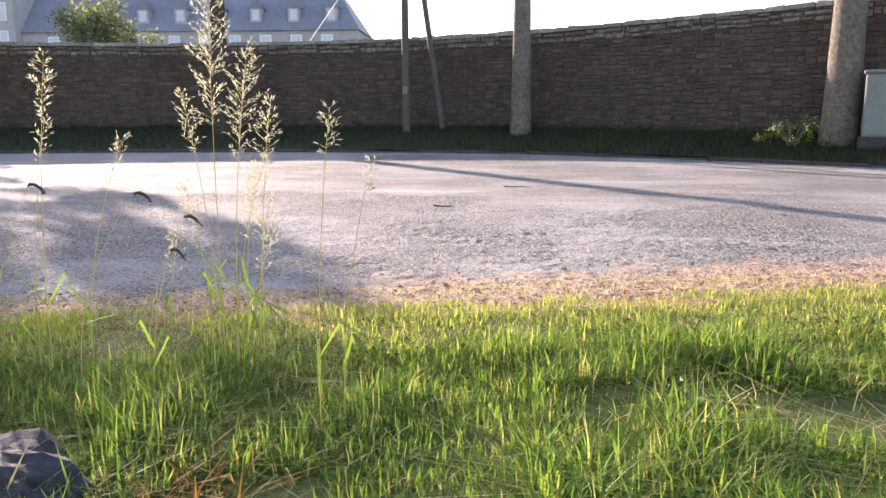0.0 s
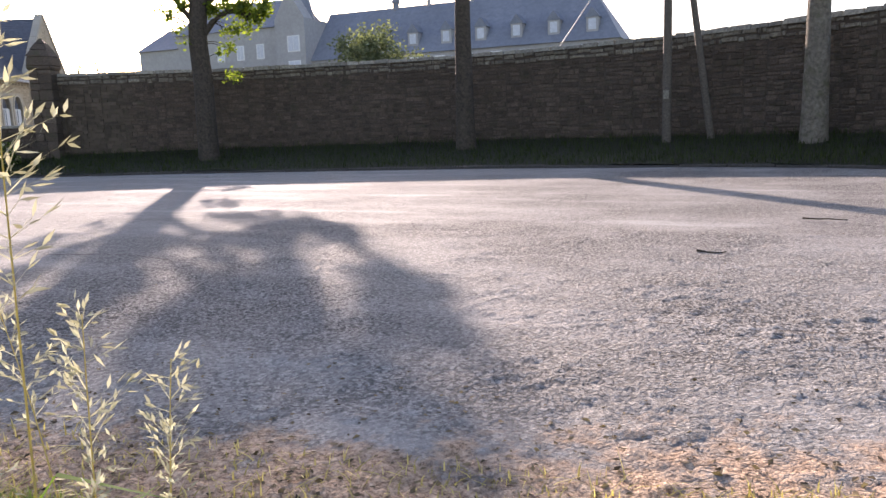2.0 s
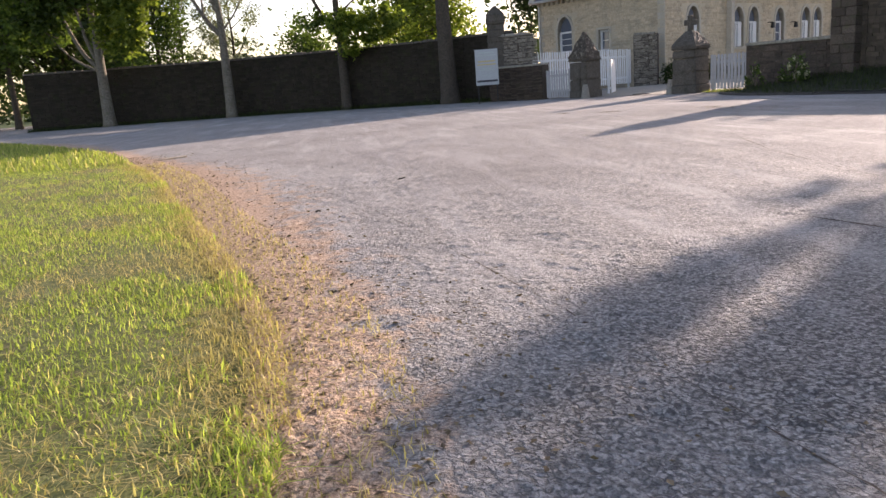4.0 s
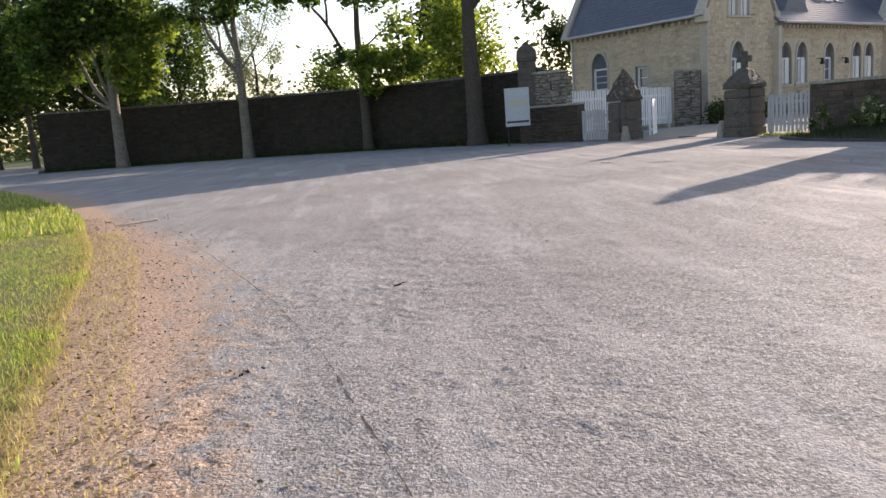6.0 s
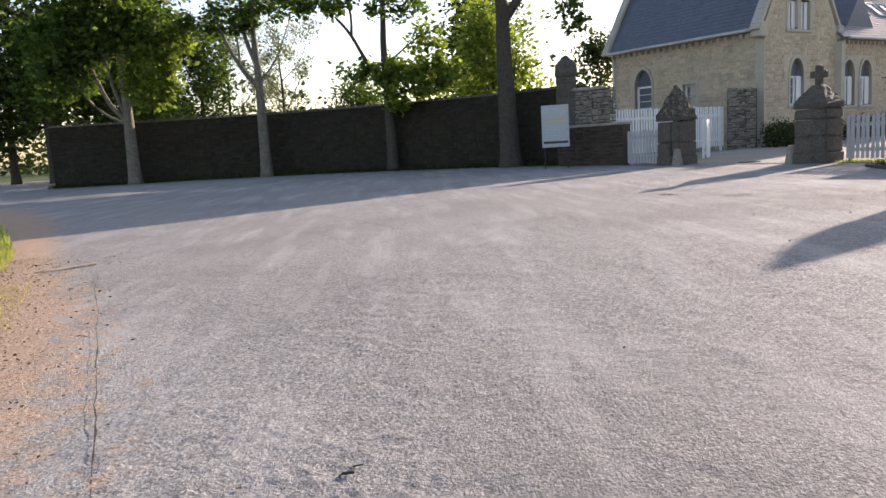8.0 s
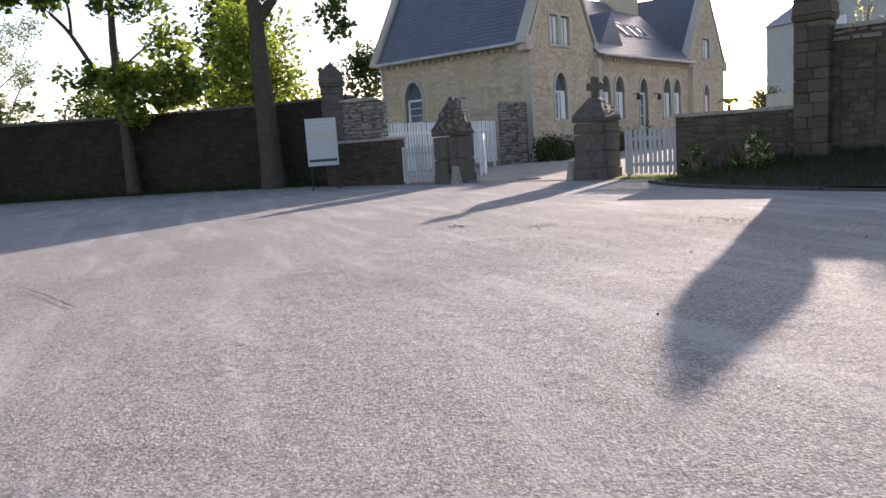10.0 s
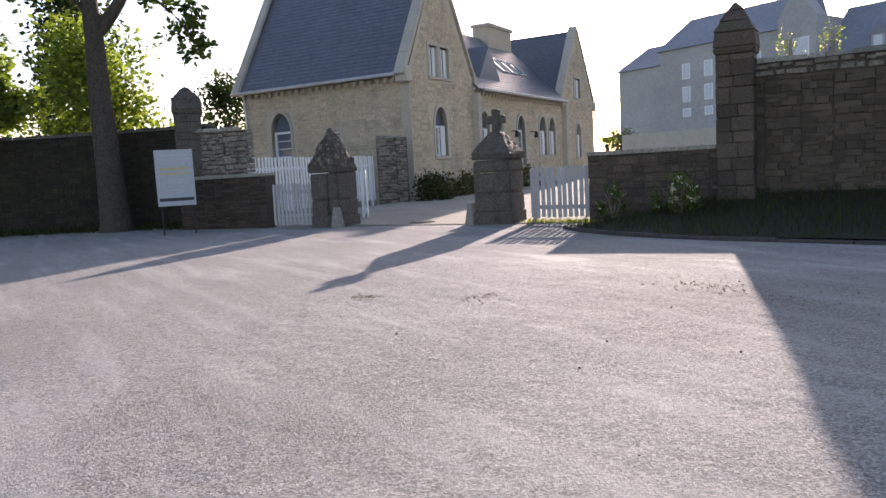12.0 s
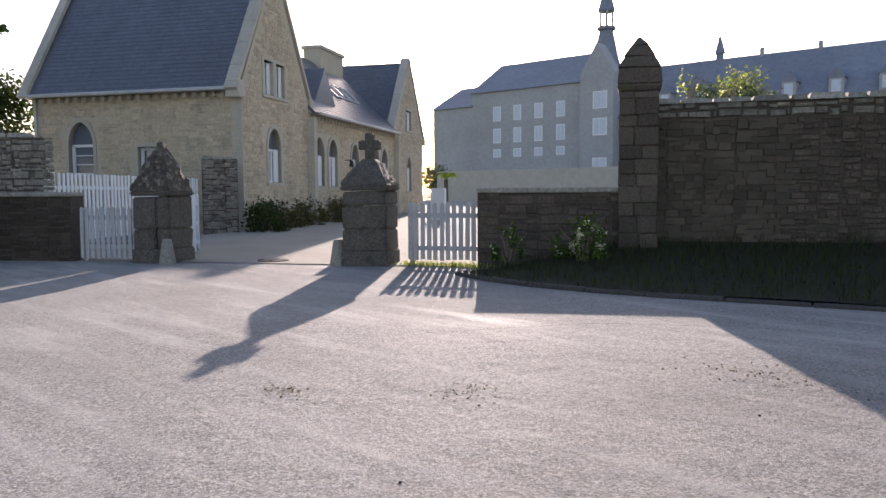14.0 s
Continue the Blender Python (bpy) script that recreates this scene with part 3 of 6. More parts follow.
                tube(lv, lf, [j, j.lerp(q, 0.55) + Vector((rng.gauss(0, 0.1), rng.gauss(0, 0.1), 0.08)), q], [0.022, 0.013, 0.005], 4)
            C.append(kn[nr.integers(0, len(kn), count)] * R + c + nr.normal(size=(count, 3)) * leaf_size * 1.1)
        leaves("foliage", np.concatenate(C), leaf_size * 1.35, M[mk], nr, t, kind="stuff")
    raw("branchwork", lv, lf, bark, t, kind="stuff", smooth=True)
    if not n_leaf:
        return t
    P, S = np.array([q for q, _ in tips]), np.array([s for _, s in tips])
    n_leaf = int(n_leaf * 0.62)
    # clumps: small knots of leaves scattered round the twig ends, with gaps between them
    kc = nr.integers(0, len(P), max(40, n_leaf // knot))
    knots = P[kc] + nr.normal(size=(len(kc), 3)) * S[kc][:, None] * 0.9
    pick = nr.integers(0, len(knots), n_leaf)
    C = knots[pick] + nr.normal(size=(n_leaf, 3)) * (leaf_size * 2.5 * (knot / 70) ** 0.33)
    leaves("crown", C, leaf_size * 1.35, leaf_mat_, nr, t, kind="stuff")
    return t

# ---- plan ----
WALL = spline([(-20.72, 18.98), (-20.4, 19.2), (-17.5, 20.8), (-14.8, 22.2), (-9.8, 23.5), (-5, 23.6), (-1, 22.6), (1.9, 21.1), (4.4, 19.2), (6.3, 17.6), (9, 15), (14, 10)], 0.4)
KERB = spline([(-22.4, 15.9), (-21, 15.5), (-19, 15.6), (-16.5, 16.3), (-12.4, 17.3), (-6, 18.2), (-2, 18.2), (0.7, 17.8), (4.9, 15.6), (9, 12.5), (14, 8)], 0.5)
LEFT_WALL = spline([(-33.1, 11.9), (-36, 9), (-39.3, 4), (-41.3, -1), (-42, -6), (-42.3, -11.4)], 0.4)
EDGE = spline([(30, 4.8), (14, 5.9), (6, 5.6), (3, 5.2), (1.5, 4.8), (-0.4, 4.35), (-1.8, 4.15), (-3.2, 4.1), (-4.5, 3.8), (-7.6, 2.9), (-10.4, 2.1), (-12.5, 1.3), (-16.9, -0.6), (-24.6, -5.3), (-36, -14), (-50, -28)], 0.35)
GATE_DIR = Vector((0.84, 0.543)).normalized()
GATE_TURN = math.degrees(math.atan2(GATE_DIR.y, GATE_DIR.x))


def edge_y(x):
    xs = [p.x for p in EDGE][::-1]
    return np.interp(x, xs, [p.y for p in EDGE][::-1])


# ---- ground, road, verges ----
raw("ground", [(-900, -900, -0.06), (900, -900, -0.06), (900, 900, -0.06), (-900, 900, -0.06)], [(0, 1, 2, 3)], M["field"], kind="structure")
xs, ys = np.linspace(-62, 34, 193), np.linspace(-40, 26, 133)
verts = [(x, y, 0.006 * noise.noise(Vector((x * 0.45, y * 0.45, 3))) - 0.006) for y in ys for x in xs]
raw("road", verts, [(j * 193 + i, j * 193 + i + 1, (j + 1) * 193 + i + 1, (j + 1) * 193 + i) for j in range(132) for i in range(192)], M["asphalt"], label="worn grey asphalt road", kind="structure", smooth=True)

# near verge, turf with a grit strip at its border
cols = [0.0, 0.15, 0.4, 0.9, 1.8, 3.5, 7, 14, 30]
rise = [0.0, 0.02, 0.03, 0.03, 0.03, 0.045, 0.1, 0.2, 0.4]
inward = [-v for v in normals(EDGE)]
inward = [v if v.y < 0 else -v for v in inward]
verts = [(p.x + n.x * c * 0.25, p.y - c * 0.97, h + 0.015 * noise.noise(Vector((p.x * 1.5, c * 3, 1))) * (c > 0)) for p, n in zip(EDGE, inward) for c, h in zip(cols, rise)]
k = len(cols)
raw("grass_verge", verts, [(i * k + j, i * k + j + 1, (i + 1) * k + j + 1, (i + 1) * k + j) for i in range(len(EDGE) - 1) for j in range(k - 1)], M["turf"], label="turf verge beside the road", kind="structure", smooth=True)
strip = [-0.35, 0.05, 0.35, 0.7, 1.1, 1.6]
verts, vals = [], []
for i, (p, n) in enumerate(zip(EDGE, inward)):
    wide = 0.8 + 0.35 * math.sin(p.x * 0.5) + 0.35 / (1 + math.exp((p.x + 3.0) * 1.6))
    for j, c in enumerate(strip):
        verts.append((p.x - n.x * c * wide, p.y - n.y * c * wide, -0.002 + (0.006 if j in (1, 2) else 0.0) - 0.006 * (j == 5)))
        vals.append(1.0 - 1.15 * j / 5)
k = len(strip)
grit = raw("grit_strip", verts, [(i * k + j, (i + 1) * k + j, (i + 1) * k + j + 1, i * k + j + 1) for i in range(len(EDGE) - 1) for j in range(k - 1)], M["grit"], label="reddish grit and dry needles along the verge", kind="structure", smooth=True)
at = grit.data.attributes.new("litter", "FLOAT", "POINT")
at.data.foreach_set("value", vals)



def box_blur(a, n):
    for _ in range(n):
        a = (a + np.roll(a, 1, 0) + np.roll(a, -1, 0)) / 3
        a = (a + np.roll(a, 1, 1) + np.roll(a, -1, 1)) / 3
    return a / a.std()


def road_relief(x0, x1, y0, y1, step, line, reach, corner):
    """The open stony surface of the road round the walked line, as real chips and hollows; sinks into the sheet at its rim."""
    r = np.random.default_rng(31)
    gx, gy = np.arange(x0, x1, step), np.arange(y0, y1, step)
    X, Y = np.meshgrid(gx, gy)
    fine = r.normal(size=X.shape)
    chips, lumps, broad = 0.6 * fine + 0.8 * box_blur(fine, 1), box_blur(r.normal(size=X.shape), 4), box_blur(r.normal(size=X.shape), 30)
    waves = box_blur(r.normal(size=X.shape), 12)
    far = np.full(X.shape, 99.0)
    for (ax, ay), (bx, by) in zip(line, line[1:]):
        t = np.clip(((X - ax) * (bx - ax) + (Y - ay) * (by - ay)) / ((bx - ax) ** 2 + (by - ay) ** 2), 0, 1)
        far = np.minimum(far, np.hypot(X - ax - t * (bx - ax), Y - ay - t * (by - ay)))
    far = np.minimum(far, reach - np.minimum.reduce((X - corner[0], corner[1] - X, Y - corner[2], corner[3] - Y)))
    off = (Y - edge_y(X)) * 0.93
    rim = np.clip((reach - far) / 0.5, 0, 1) * np.clip(off / 0.12, 0, 1)
    stony = np.clip(0.75 + 0.3 * broad, 0.3, 1.3) * np.interp(X, (-13, -7, -3, 0), (0.75, 0.95, 1.3, 1.7)) * np.interp(off, (0.5, 2.2, 3.6), (1.15, 0.9, 0.55))
    Z = -0.012 + rim * (0.02 + np.clip((0.0034 * np.abs(chips) + 0.0013 * lumps) * stony + 0.0009 * waves, -0.008, 0.012))
    keep = (far < reach) & (off > 0)
    idx = np.full(X.size, -1)
    idx[keep.ravel()] = np.arange(keep.sum())
    idx = idx.reshape(X.shape)
    quads = np.stack([idx[:-1, :-1], idx[:-1, 1:], idx[1:, 1:], idx[1:, :-1]], -1).reshape(-1, 4)
    quads = quads[(quads >= 0).all(1)]
    co = np.c_[X[keep], Y[keep], Z[keep]]
    me = bpy.data.meshes.new("road_surface")
    me.vertices.add(len(co))
    me.vertices.foreach_set("co", co.ravel())
    me.loops.add(quads.size)
    me.loops.foreach_set("vertex_index", quads.ravel())
    me.polygons.add(len(quads))
    me.polygons.foreach_set("loop_start", np.arange(0, quads.size, 4))
    me.update(calc_edges=True)
    wide = 0.8 + 0.35 * np.sin(co[:, 0] * 0.5) + 0.35 / (1 + np.exp((co[:, 0] + 3.0) * 1.6))
    val = np.interp(off[keep] / wide, strip, [1.0 - 1.15 * j / 5 for j in range(6)])
    me.attributes.new("litter", "FLOAT", "POINT").data.foreach_set("value", val)
    me.materials.append(M["grit"])
    return tagged(new("road_surface", me), "rough stony worn asphalt", kind="structure")


road_relief(-19.0, 4.2, 2.0, 12.5, 0.021, ((1.2, 5.2), (-4.5, 6.0), (-9.0, 6.2), (-14.0, 8.6), (-17.5, 11.2)), 2.6, (-4.5, 4.0, 4.0, 10.0))

# far bank between kerb and wall
kl = Line([(p.x, p.y) for p in KERB], 1)
wl = Line([(p.x, p.y) for p in WALL], -1)
rows_, N = [], 120
for i in range(N + 1):
    a, b = kl.at(kl.length * i / N, 0.12), wl.at(wl.length * i / N, -0.1)
    for t in (0, 0.2, 0.5, 0.8, 1.0):
        q = a.lerp(b, t)
        rows_.append((q.x, q.y, 0.05 + 0.46 * t ** 1.3 + 0.03 * noise.noise(Vector((q.x, q.y, 0)))))
raw("grass_bank", rows_, [(i * 5 + j, (i + 1) * 5 + j, (i + 1) * 5 + j + 1, i * 5 + j + 1) for i in range(N) for j in range(4)], M["bank"], label="grass bank under the wall, its shade in the colour", kind="structure", smooth=True)


def bank_z(t):
    return 0.05 + 0.46 * t ** 1.3


kerb = tagged(new("kerb"), "row of dark worn kerbstones", "kerb", kind="structure")
s, rk = 0.0, random.Random(5)
while s < kl.length - 1.0:
    w = rk.uniform(0.85, 1.0)
    a, b = kl.at(s, 0), kl.at(s + w - 0.02, 0)
    m = Matrix.Translation((a.x, a.y, 0)) @ Matrix.Rotation(math.atan2(b.y - a.y, b.x - a.x), 4, "Z")
    bm = bmesh.new()
    box(bm, 0, 0, -0.05, (b - a).length, 0.14, 0.05 + rk.uniform(-0.02, 0.01), m, 0.0, 0.006)
    soften(bm, 0.015)
    part("kerbstone", bm, M["kerb"], kerb)
    s += w

# courtyard and drive behind the gate line
raw("courtyard", [(-30.3, 12.6, 0.012), (-22.6, 17.3, 0.012), (-19, 24, 0.1), (-12, 60, 0.3), (-12, 98, 0.3), (-115, 98, 0.3), (-62, 50, 0.3), (-37, 20.5, 0.1), (-33, 13.5, 0.03)], [(0, 1, 2, 3, 4, 5, 6, 7, 8)], M["gravel"], label="pale gravel drive and courtyard", kind="structure")

# ---- boundary walls ----
rs = random.Random(11)


def rubble_wall(name, label, pts, side, th, z0, top, courses, lengths, pieces=0.0, caps=True, seed=1, stone="rubble", patchy=0.6, band=0.0, cap_stone="cap", core="mortar"):
    """Solid core, stones on the road side, capstones on top; the first metres (pieces) as single stones."""
    rng = random.Random(seed)
    line = Line([(p.x, p.y) for p in pts], side)
    w = tagged(new(name), label, "wall", kind="structure")
    bm = bmesh.new()
    ribbon(bm, [Vector((p.x, p.y)) for p in pts], -th * side, z0 - 0.3, top)
    part("core", bm, M[core], w)

    def place(s, z, off):
        q = line.at(s, off)
        return (q.x, q.y, z)
    stones = lay_stones(rng, line.length, z0 - 0.15, top - band, courses, lengths, patchy=patchy)
    if band:
        v, f = stone_mesh(rng, lay_stones(rng, line.length, top - band, top, (0.1, 0.17), (0.14, 0.42), patchy=0.9), place, 0.022, (0.02, 0.06))
        raw("top_course", v, f, M["top_stone"], w, "rough pale lichened stones under the coping", "stuff")
    near = [q for q in stones if q[1] < pieces]
    rest = [q for q in stones if q[1] >= pieces]
    v, f = stone_mesh(rng, rest, place, 0.012 if patchy < 1 else 0.006, (0.008, 0.032) if patchy < 1 else (0.004, 0.016))
    raw("stone_facing", v, f, M[stone], w, "coursed brown rubble stones", "stuff")
    if near:
        shapes = []
        for _ in range(8):
            sv, sf = stone_mesh(rng, [(0, 1, 0, 1)], lambda s_, z_, o_: (s_, -o_, z_), 0.03, (0.9, 1.1))
            me = bpy.data.meshes.new("stone")
            me.from_pydata(sv, [], sf)
            me.materials.append(M["rubble_piece"])
            shapes.append(me)
        for k_, (a, b, z, z2) in enumerate(near):
            p, q = line.at(a, 0), line.at(b, 0)
            ob = new("stone", shapes[k_ % 8])
            ob.parent = w
            ob.matrix_basis = Matrix.Translation((p.x, p.y, z)) @ Matrix.Rotation(math.atan2(q.y - p.y, q.x - p.x), 4, "Z") @ Matrix.Diagonal(((q - p).length, rng.uniform(0.02, 0.055), z2 - z, 1))
    if caps:
        v, f, s_ = [], [], 0.0
        while s_ < line.length - 0.2:
            wd = rng.uniform(0.28, 0.62)
            a, b = line.at(s_ + 0.01, 0.06), line.at(min(s_ + wd - 0.01, line.length), 0.06)
            c, d = line.at(min(s_ + wd - 0.01, line.length), -th - 0.05), line.at(s_ + 0.01, -th - 0.05)
            h, n_ = rng.uniform(0.07, 0.1), len(v)
            for q in (a, b, c, d):
                v.append((q.x, q.y, top - 0.02))
            for q in (a, b, c, d):
                e = q.lerp((a + b + c + d) / 4, 0.12)
                v.append((e.x, e.y, top + h * rng.uniform(0.75, 1.15)))
            f += [(n_ + 4, n_ + 5, n_ + 6, n_ + 7)] + [(n_ + i, n_ + (i + 1) % 4, n_ + 4 + (i + 1) % 4, n_ + 4 + i) for i in range(4)]
            s_ += wd
        raw("cap_course", v, f, M[cap_stone], w, "rough weathered capstones", "stuff")
    return w


rubble_wall("wall_road", "tall curved brown rubble wall along the road", WALL, -1, 0.5, 0.35, 2.93, (0.06, 0.15), (0.1, 0.3), 2.6, seed=3, band=0.3)
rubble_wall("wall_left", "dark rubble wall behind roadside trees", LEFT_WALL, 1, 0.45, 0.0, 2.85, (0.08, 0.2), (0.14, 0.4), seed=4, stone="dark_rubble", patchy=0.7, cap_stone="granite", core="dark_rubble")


def short_wall(name, label, a, b, th, z0, za, seed, cap="slab", lengths=(0.14, 0.42), side=-1, stone="rubble"):
    """Straight low wall between two plan points with a slab on top."""
    pts = [Vector(a).lerp(Vector(b), i / 8) for i in range(9)]
    w = rubble_wall(name, label, pts, side, th, z0, za, (0.08, 0.18), lengths, caps=cap == "rough", seed=seed, stone=stone)
    if cap == "slab":
        d = (Vector(b) - Vector(a))
        m = Matrix.Translation((*a, za)) @ Matrix.Rotation(math.atan2(d.y, d.x), 4, "Z")
        bm = bmesh.new()
        y0, y1 = (-0.06, th + 0.06) if side < 0 else (-th - 0.06, 0.06)
        box(bm, -0.02, y0, -0.02, d.length, y1, 0.07, m, 0.0, 0.008)
        soften(bm, 0.015)
        part("coping", bm, M["cap"], w, "flat pale coping slab")
    return w


short_wall("wall_low_gate", "low rubble wall beside the picket gate", (-22.95, 17.1), (-20.6, 18.8), 0.42, 0.0, 1.38, 21)
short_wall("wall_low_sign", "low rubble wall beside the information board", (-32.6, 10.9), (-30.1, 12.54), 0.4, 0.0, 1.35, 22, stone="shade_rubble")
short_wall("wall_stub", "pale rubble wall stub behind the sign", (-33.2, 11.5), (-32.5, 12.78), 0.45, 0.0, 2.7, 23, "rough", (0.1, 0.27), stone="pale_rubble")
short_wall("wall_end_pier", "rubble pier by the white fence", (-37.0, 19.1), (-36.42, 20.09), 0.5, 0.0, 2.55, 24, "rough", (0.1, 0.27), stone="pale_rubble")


# ---- gate piers ----
def gate_pier(name, label, at, half, shaft, apex, cap_w, turn, cross=False, guard=None, ragged=0.02):
    t = thing(name, label, "gate pier", at=(*at, 0))
    t.rotation_euler = (0, 0, radians(turn))
    rng = random.Random(int(apex * 100))
    bm = bmesh.new()
    box(bm, -half * 1.06, -half * 1.06, -0.1, half * 1.06, half * 1.06, 0.28)
    soften(bm, 0.03)
    part("plinth", bm, M["granite"], t)
    z = 0.28
    while z < shaft - 0.05:
        h = rng.uniform(0.36, 0.5)
        h = shaft - z if shaft - z - h < 0.2 else h
        cut = rng.uniform(-0.3, 0.3) * half
        for x0, x1 in ((-half, cut - 0.004), (cut + 0.004, half)) if ragged > 0.03 else ((-half, half),):
            bm = bmesh.new()
            box(bm, x0, -half, z, x1, half, z + h - 0.006, None, 0.0, 0.014 + ragged * 0.25)
            soften(bm, 0.03, 2)
            part("block", bm, M["granite"], t)
        z += h
    bm = bmesh.new()
    box(bm, -cap_w, -cap_w, shaft, cap_w, cap_w, shaft + 0.1)
    soften(bm, 0.035, 2)
    part("cornice", bm, M["granite"], t)
    top = apex if not cross else shaft + 0.6
    steps, bm, rings = 9, bmesh.new(), []
    for i in range(steps + 1):
        f = i / steps
        w = cap_w * 0.96 * ((1 - 0.85 * f ** 1.15) if not cross else (1 - 0.74 * f ** 1.25))
        zz = shaft + 0.1 + (top - shaft - 0.1) * f
        ring = []
        for k in range(16):
            e, q = k // 4, (k % 4) / 4 * 2 - 1
            x, y = ((q, -1), (1, q), (-q, 1), (-1, -q))[e]
            r_ = 1 + rng.uniform(-ragged, ragged) * 1.5
            ring.append(bm.verts.new((x * w * r_, y * w * r_, zz + rng.uniform(-ragged, ragged) * 0.7 * (0 < i < steps))))
        rings.append(ring)
    for a_, b_ in zip(rings, rings[1:]):
        for k in range(16):
            bm.faces.new((a_[k], a_[(k + 1) % 16], b_[(k + 1) % 16], b_[k]))
    bm.faces.new(rings[-1])
    part("pyramid_cap", bm, M["granite" if cross else "lichen_granite"], t)
    if not cross:
        bm = bmesh.new()
        bmesh.ops.create_icosphere(bm, subdivisions=2, radius=0.085)
        for v in bm.verts:
            v.co = v.co * (1 + 0.4 * noise.noise(v.co * 14)) + Vector((0.01, 0, apex))
        part("apex_knob", bm, M["lichen_granite"], t, "worn stone knob with lichen")
    if cross:
        bm = bmesh.new()
        box(bm, -0.085, -0.08, top - 0.05, 0.085, 0.08, apex + 0.02)
        box(bm, -0.215, -0.075, apex - 0.3, -0.081, 0.075, apex - 0.12)
        box(bm, 0.081, -0.075, apex - 0.3, 0.215, 0.075, apex - 0.12)
        soften(bm, 0.025)
        part("cross", bm, M["granite"], t, "worn stone cross")
    if guard:
        bm = bmesh.new()
        bmesh.ops.create_cone(bm, cap_ends=True, segments=14, radius1=0.19, radius2=0.08, depth=0.54)
        for v in bm.verts:
            v.co += Vector((guard[0], guard[1], 0.22)) + Vector((rng.uniform(-0.02, 0.02), rng.uniform(-0.02, 0.02), 0))
        soften(bm, 0.03)
        part("guard_stone", bm, M["guard"], t, "worn conical guard stone at the foot")
    return t


gate_pier("gate_pier", "weathered granite gate pier with ragged pyramid cap", (-28.58, 13.79), 0.42, 1.34, 2.34, 0.46, GATE_TURN, guard=(0.36, -0.46), ragged=0.045)
gate_pier("gate_pier", "weathered granite gate pier topped by a cross", (-24.965, 16.257), 0.435, 1.42, 2.5, 0.475, GATE_TURN, cross=True, guard=(-0.56, -0.3))


def wall_pier(name, label, at, half, shaft, apex, turn, stone):
    """Tall pier with bulging gabled cap."""
    t = thing(name, label, "pier", at=(*at, 0))
    t.rotation_euler = (0, 0, radians(turn))
    rng, z = random.Random(9), -0.1
    while z < shaft - 0.02:
        h = min(rng.uniform(0.2, 0.34), shaft - z)
        cut = rng.uniform(-0.25, 0.25) * half
        for x0, x1 in ((-half, cut), (cut, half)):
            bm = bmesh.new()
            box(bm, x0, -half + rng.uniform(-0.015, 0.015), z, x1, half, z + h, None, 0.0, 0.008)
            soften(bm, 0.02)
            part("block", bm, M[stone], t)
        z += h
    bm = bmesh.new()
    box(bm, -half * 1.02, -half * 1.02, shaft, half * 1.02, half * 1.02, shaft + 0.12, None, -0.14)
    box(bm, -half * 1.12, -half * 1.12, shaft + 0.12, half * 1.16, half * 1.16, shaft + 0.42, None, 0.08)
    soften(bm, 0.03)
    part("corbelled_head", bm, M[stone], t)
    bm = bmesh.new()
    za, w0 = shaft + 0.42, half * 1.06
    for i, (f0, f1) in enumerate(((1.0, 0.72), (0.72, 0.4), (0.4, 0.06))):
        zb = za + (apex - shaft - 0.42) * (0.36, 0.36, 0.28)[i]
        box(bm, -w0 * f0, -w0 * f0, za, w0 * f0, w0 * f0, zb, None, 1 - f1 / f0, 0.012)
        za = zb
    part("pointed_cap", bm, M[stone], t)
    return t


wall_pier("wall_pier", "tall stone pier with pointed cap ending the wall", (-20.71, 18.89), 0.335, 3.1, 4.08, 30, "rubble_piece")
wall_pier("wall_pier", "sunlit stone pier with pointed cap behind the sign", (-33.5, 11.48), 0.37, 3.2, 4.0, -13, "granite")


# ---- picket fences and gates ----
def fence(name, label, a, b, z0, z1, n, wide, material, rails, group="", posts=True, pointed=0.05):
    a, b = Vector(a), Vector(b)
    L = (b - a).length
    t = thing(name, label, "fence" if "fence" in name else "gate", group, at=(a.x, a.y, 0))
    t.rotation_euler = (0, 0, math.atan2(b.y - a.y, b.x - a.x))
    rng = random.Random(n)
    bm = bmesh.new()
    prism(bm, [(0, 0), (wide, 0), (wide, z1 - z0 - pointed), (wide / 2, z1 - z0), (0, z1 - z0 - pointed)], 0, 0.022)
    me = bpy.data.meshes.new("picket")
    bm.to_mesh(me)
    bm.free()
    me.materials.append(material)
    for i in range(n):
        ob = new("picket", me)
        ob.parent = t
        ob.matrix_basis = Matrix.Translation(((L - wide) * i / (n - 1) + rng.uniform(-0.004, 0.004), 0, z0 + rng.uniform(-0.012, 0.012))) @ Matrix.Rotation(rng.uniform(-0.012, 0.012), 4, "Y")
    for z in rails:
        bm = bmesh.new()
        box(bm, 0, 0.024, z, L, 0.075, z + 0.09)
        soften(bm, 0.006)
        part("rail", bm, material, t)
    if posts:
        for x in (0.0, L - 0.09):
            bm = bmesh.new()
            box(bm, x, 0.077, -0.05, x + 0.09, 0.16, z1 - 0.03)
            soften(bm, 0.01)
            part("post", bm, material, t)
    return t


fence("picket_gate", "white weathered picket gate beside the cross-topped pier", (-24.3, 16.62), (-22.98, 17.28), 0.1, 1.2, 12, 0.085, M["grey_paint"], (0.28, 0.9), "picket gates")
fence("picket_gate", "grey-white picket gate between low wall and pier", (-30.04, 12.68), (-28.97, 13.4), 0.06, 1.12, 11, 0.075, M["grey_paint"], (0.25, 0.85), "picket gates")
fence("open_gate", "white gate leaf standing open at the pier", (-30.2, 15.42), (-31.8, 16.2), 0.05, 1.36, 16, 0.1, M["white"], (0.2, 0.65, 1.1), pointed=0.01)
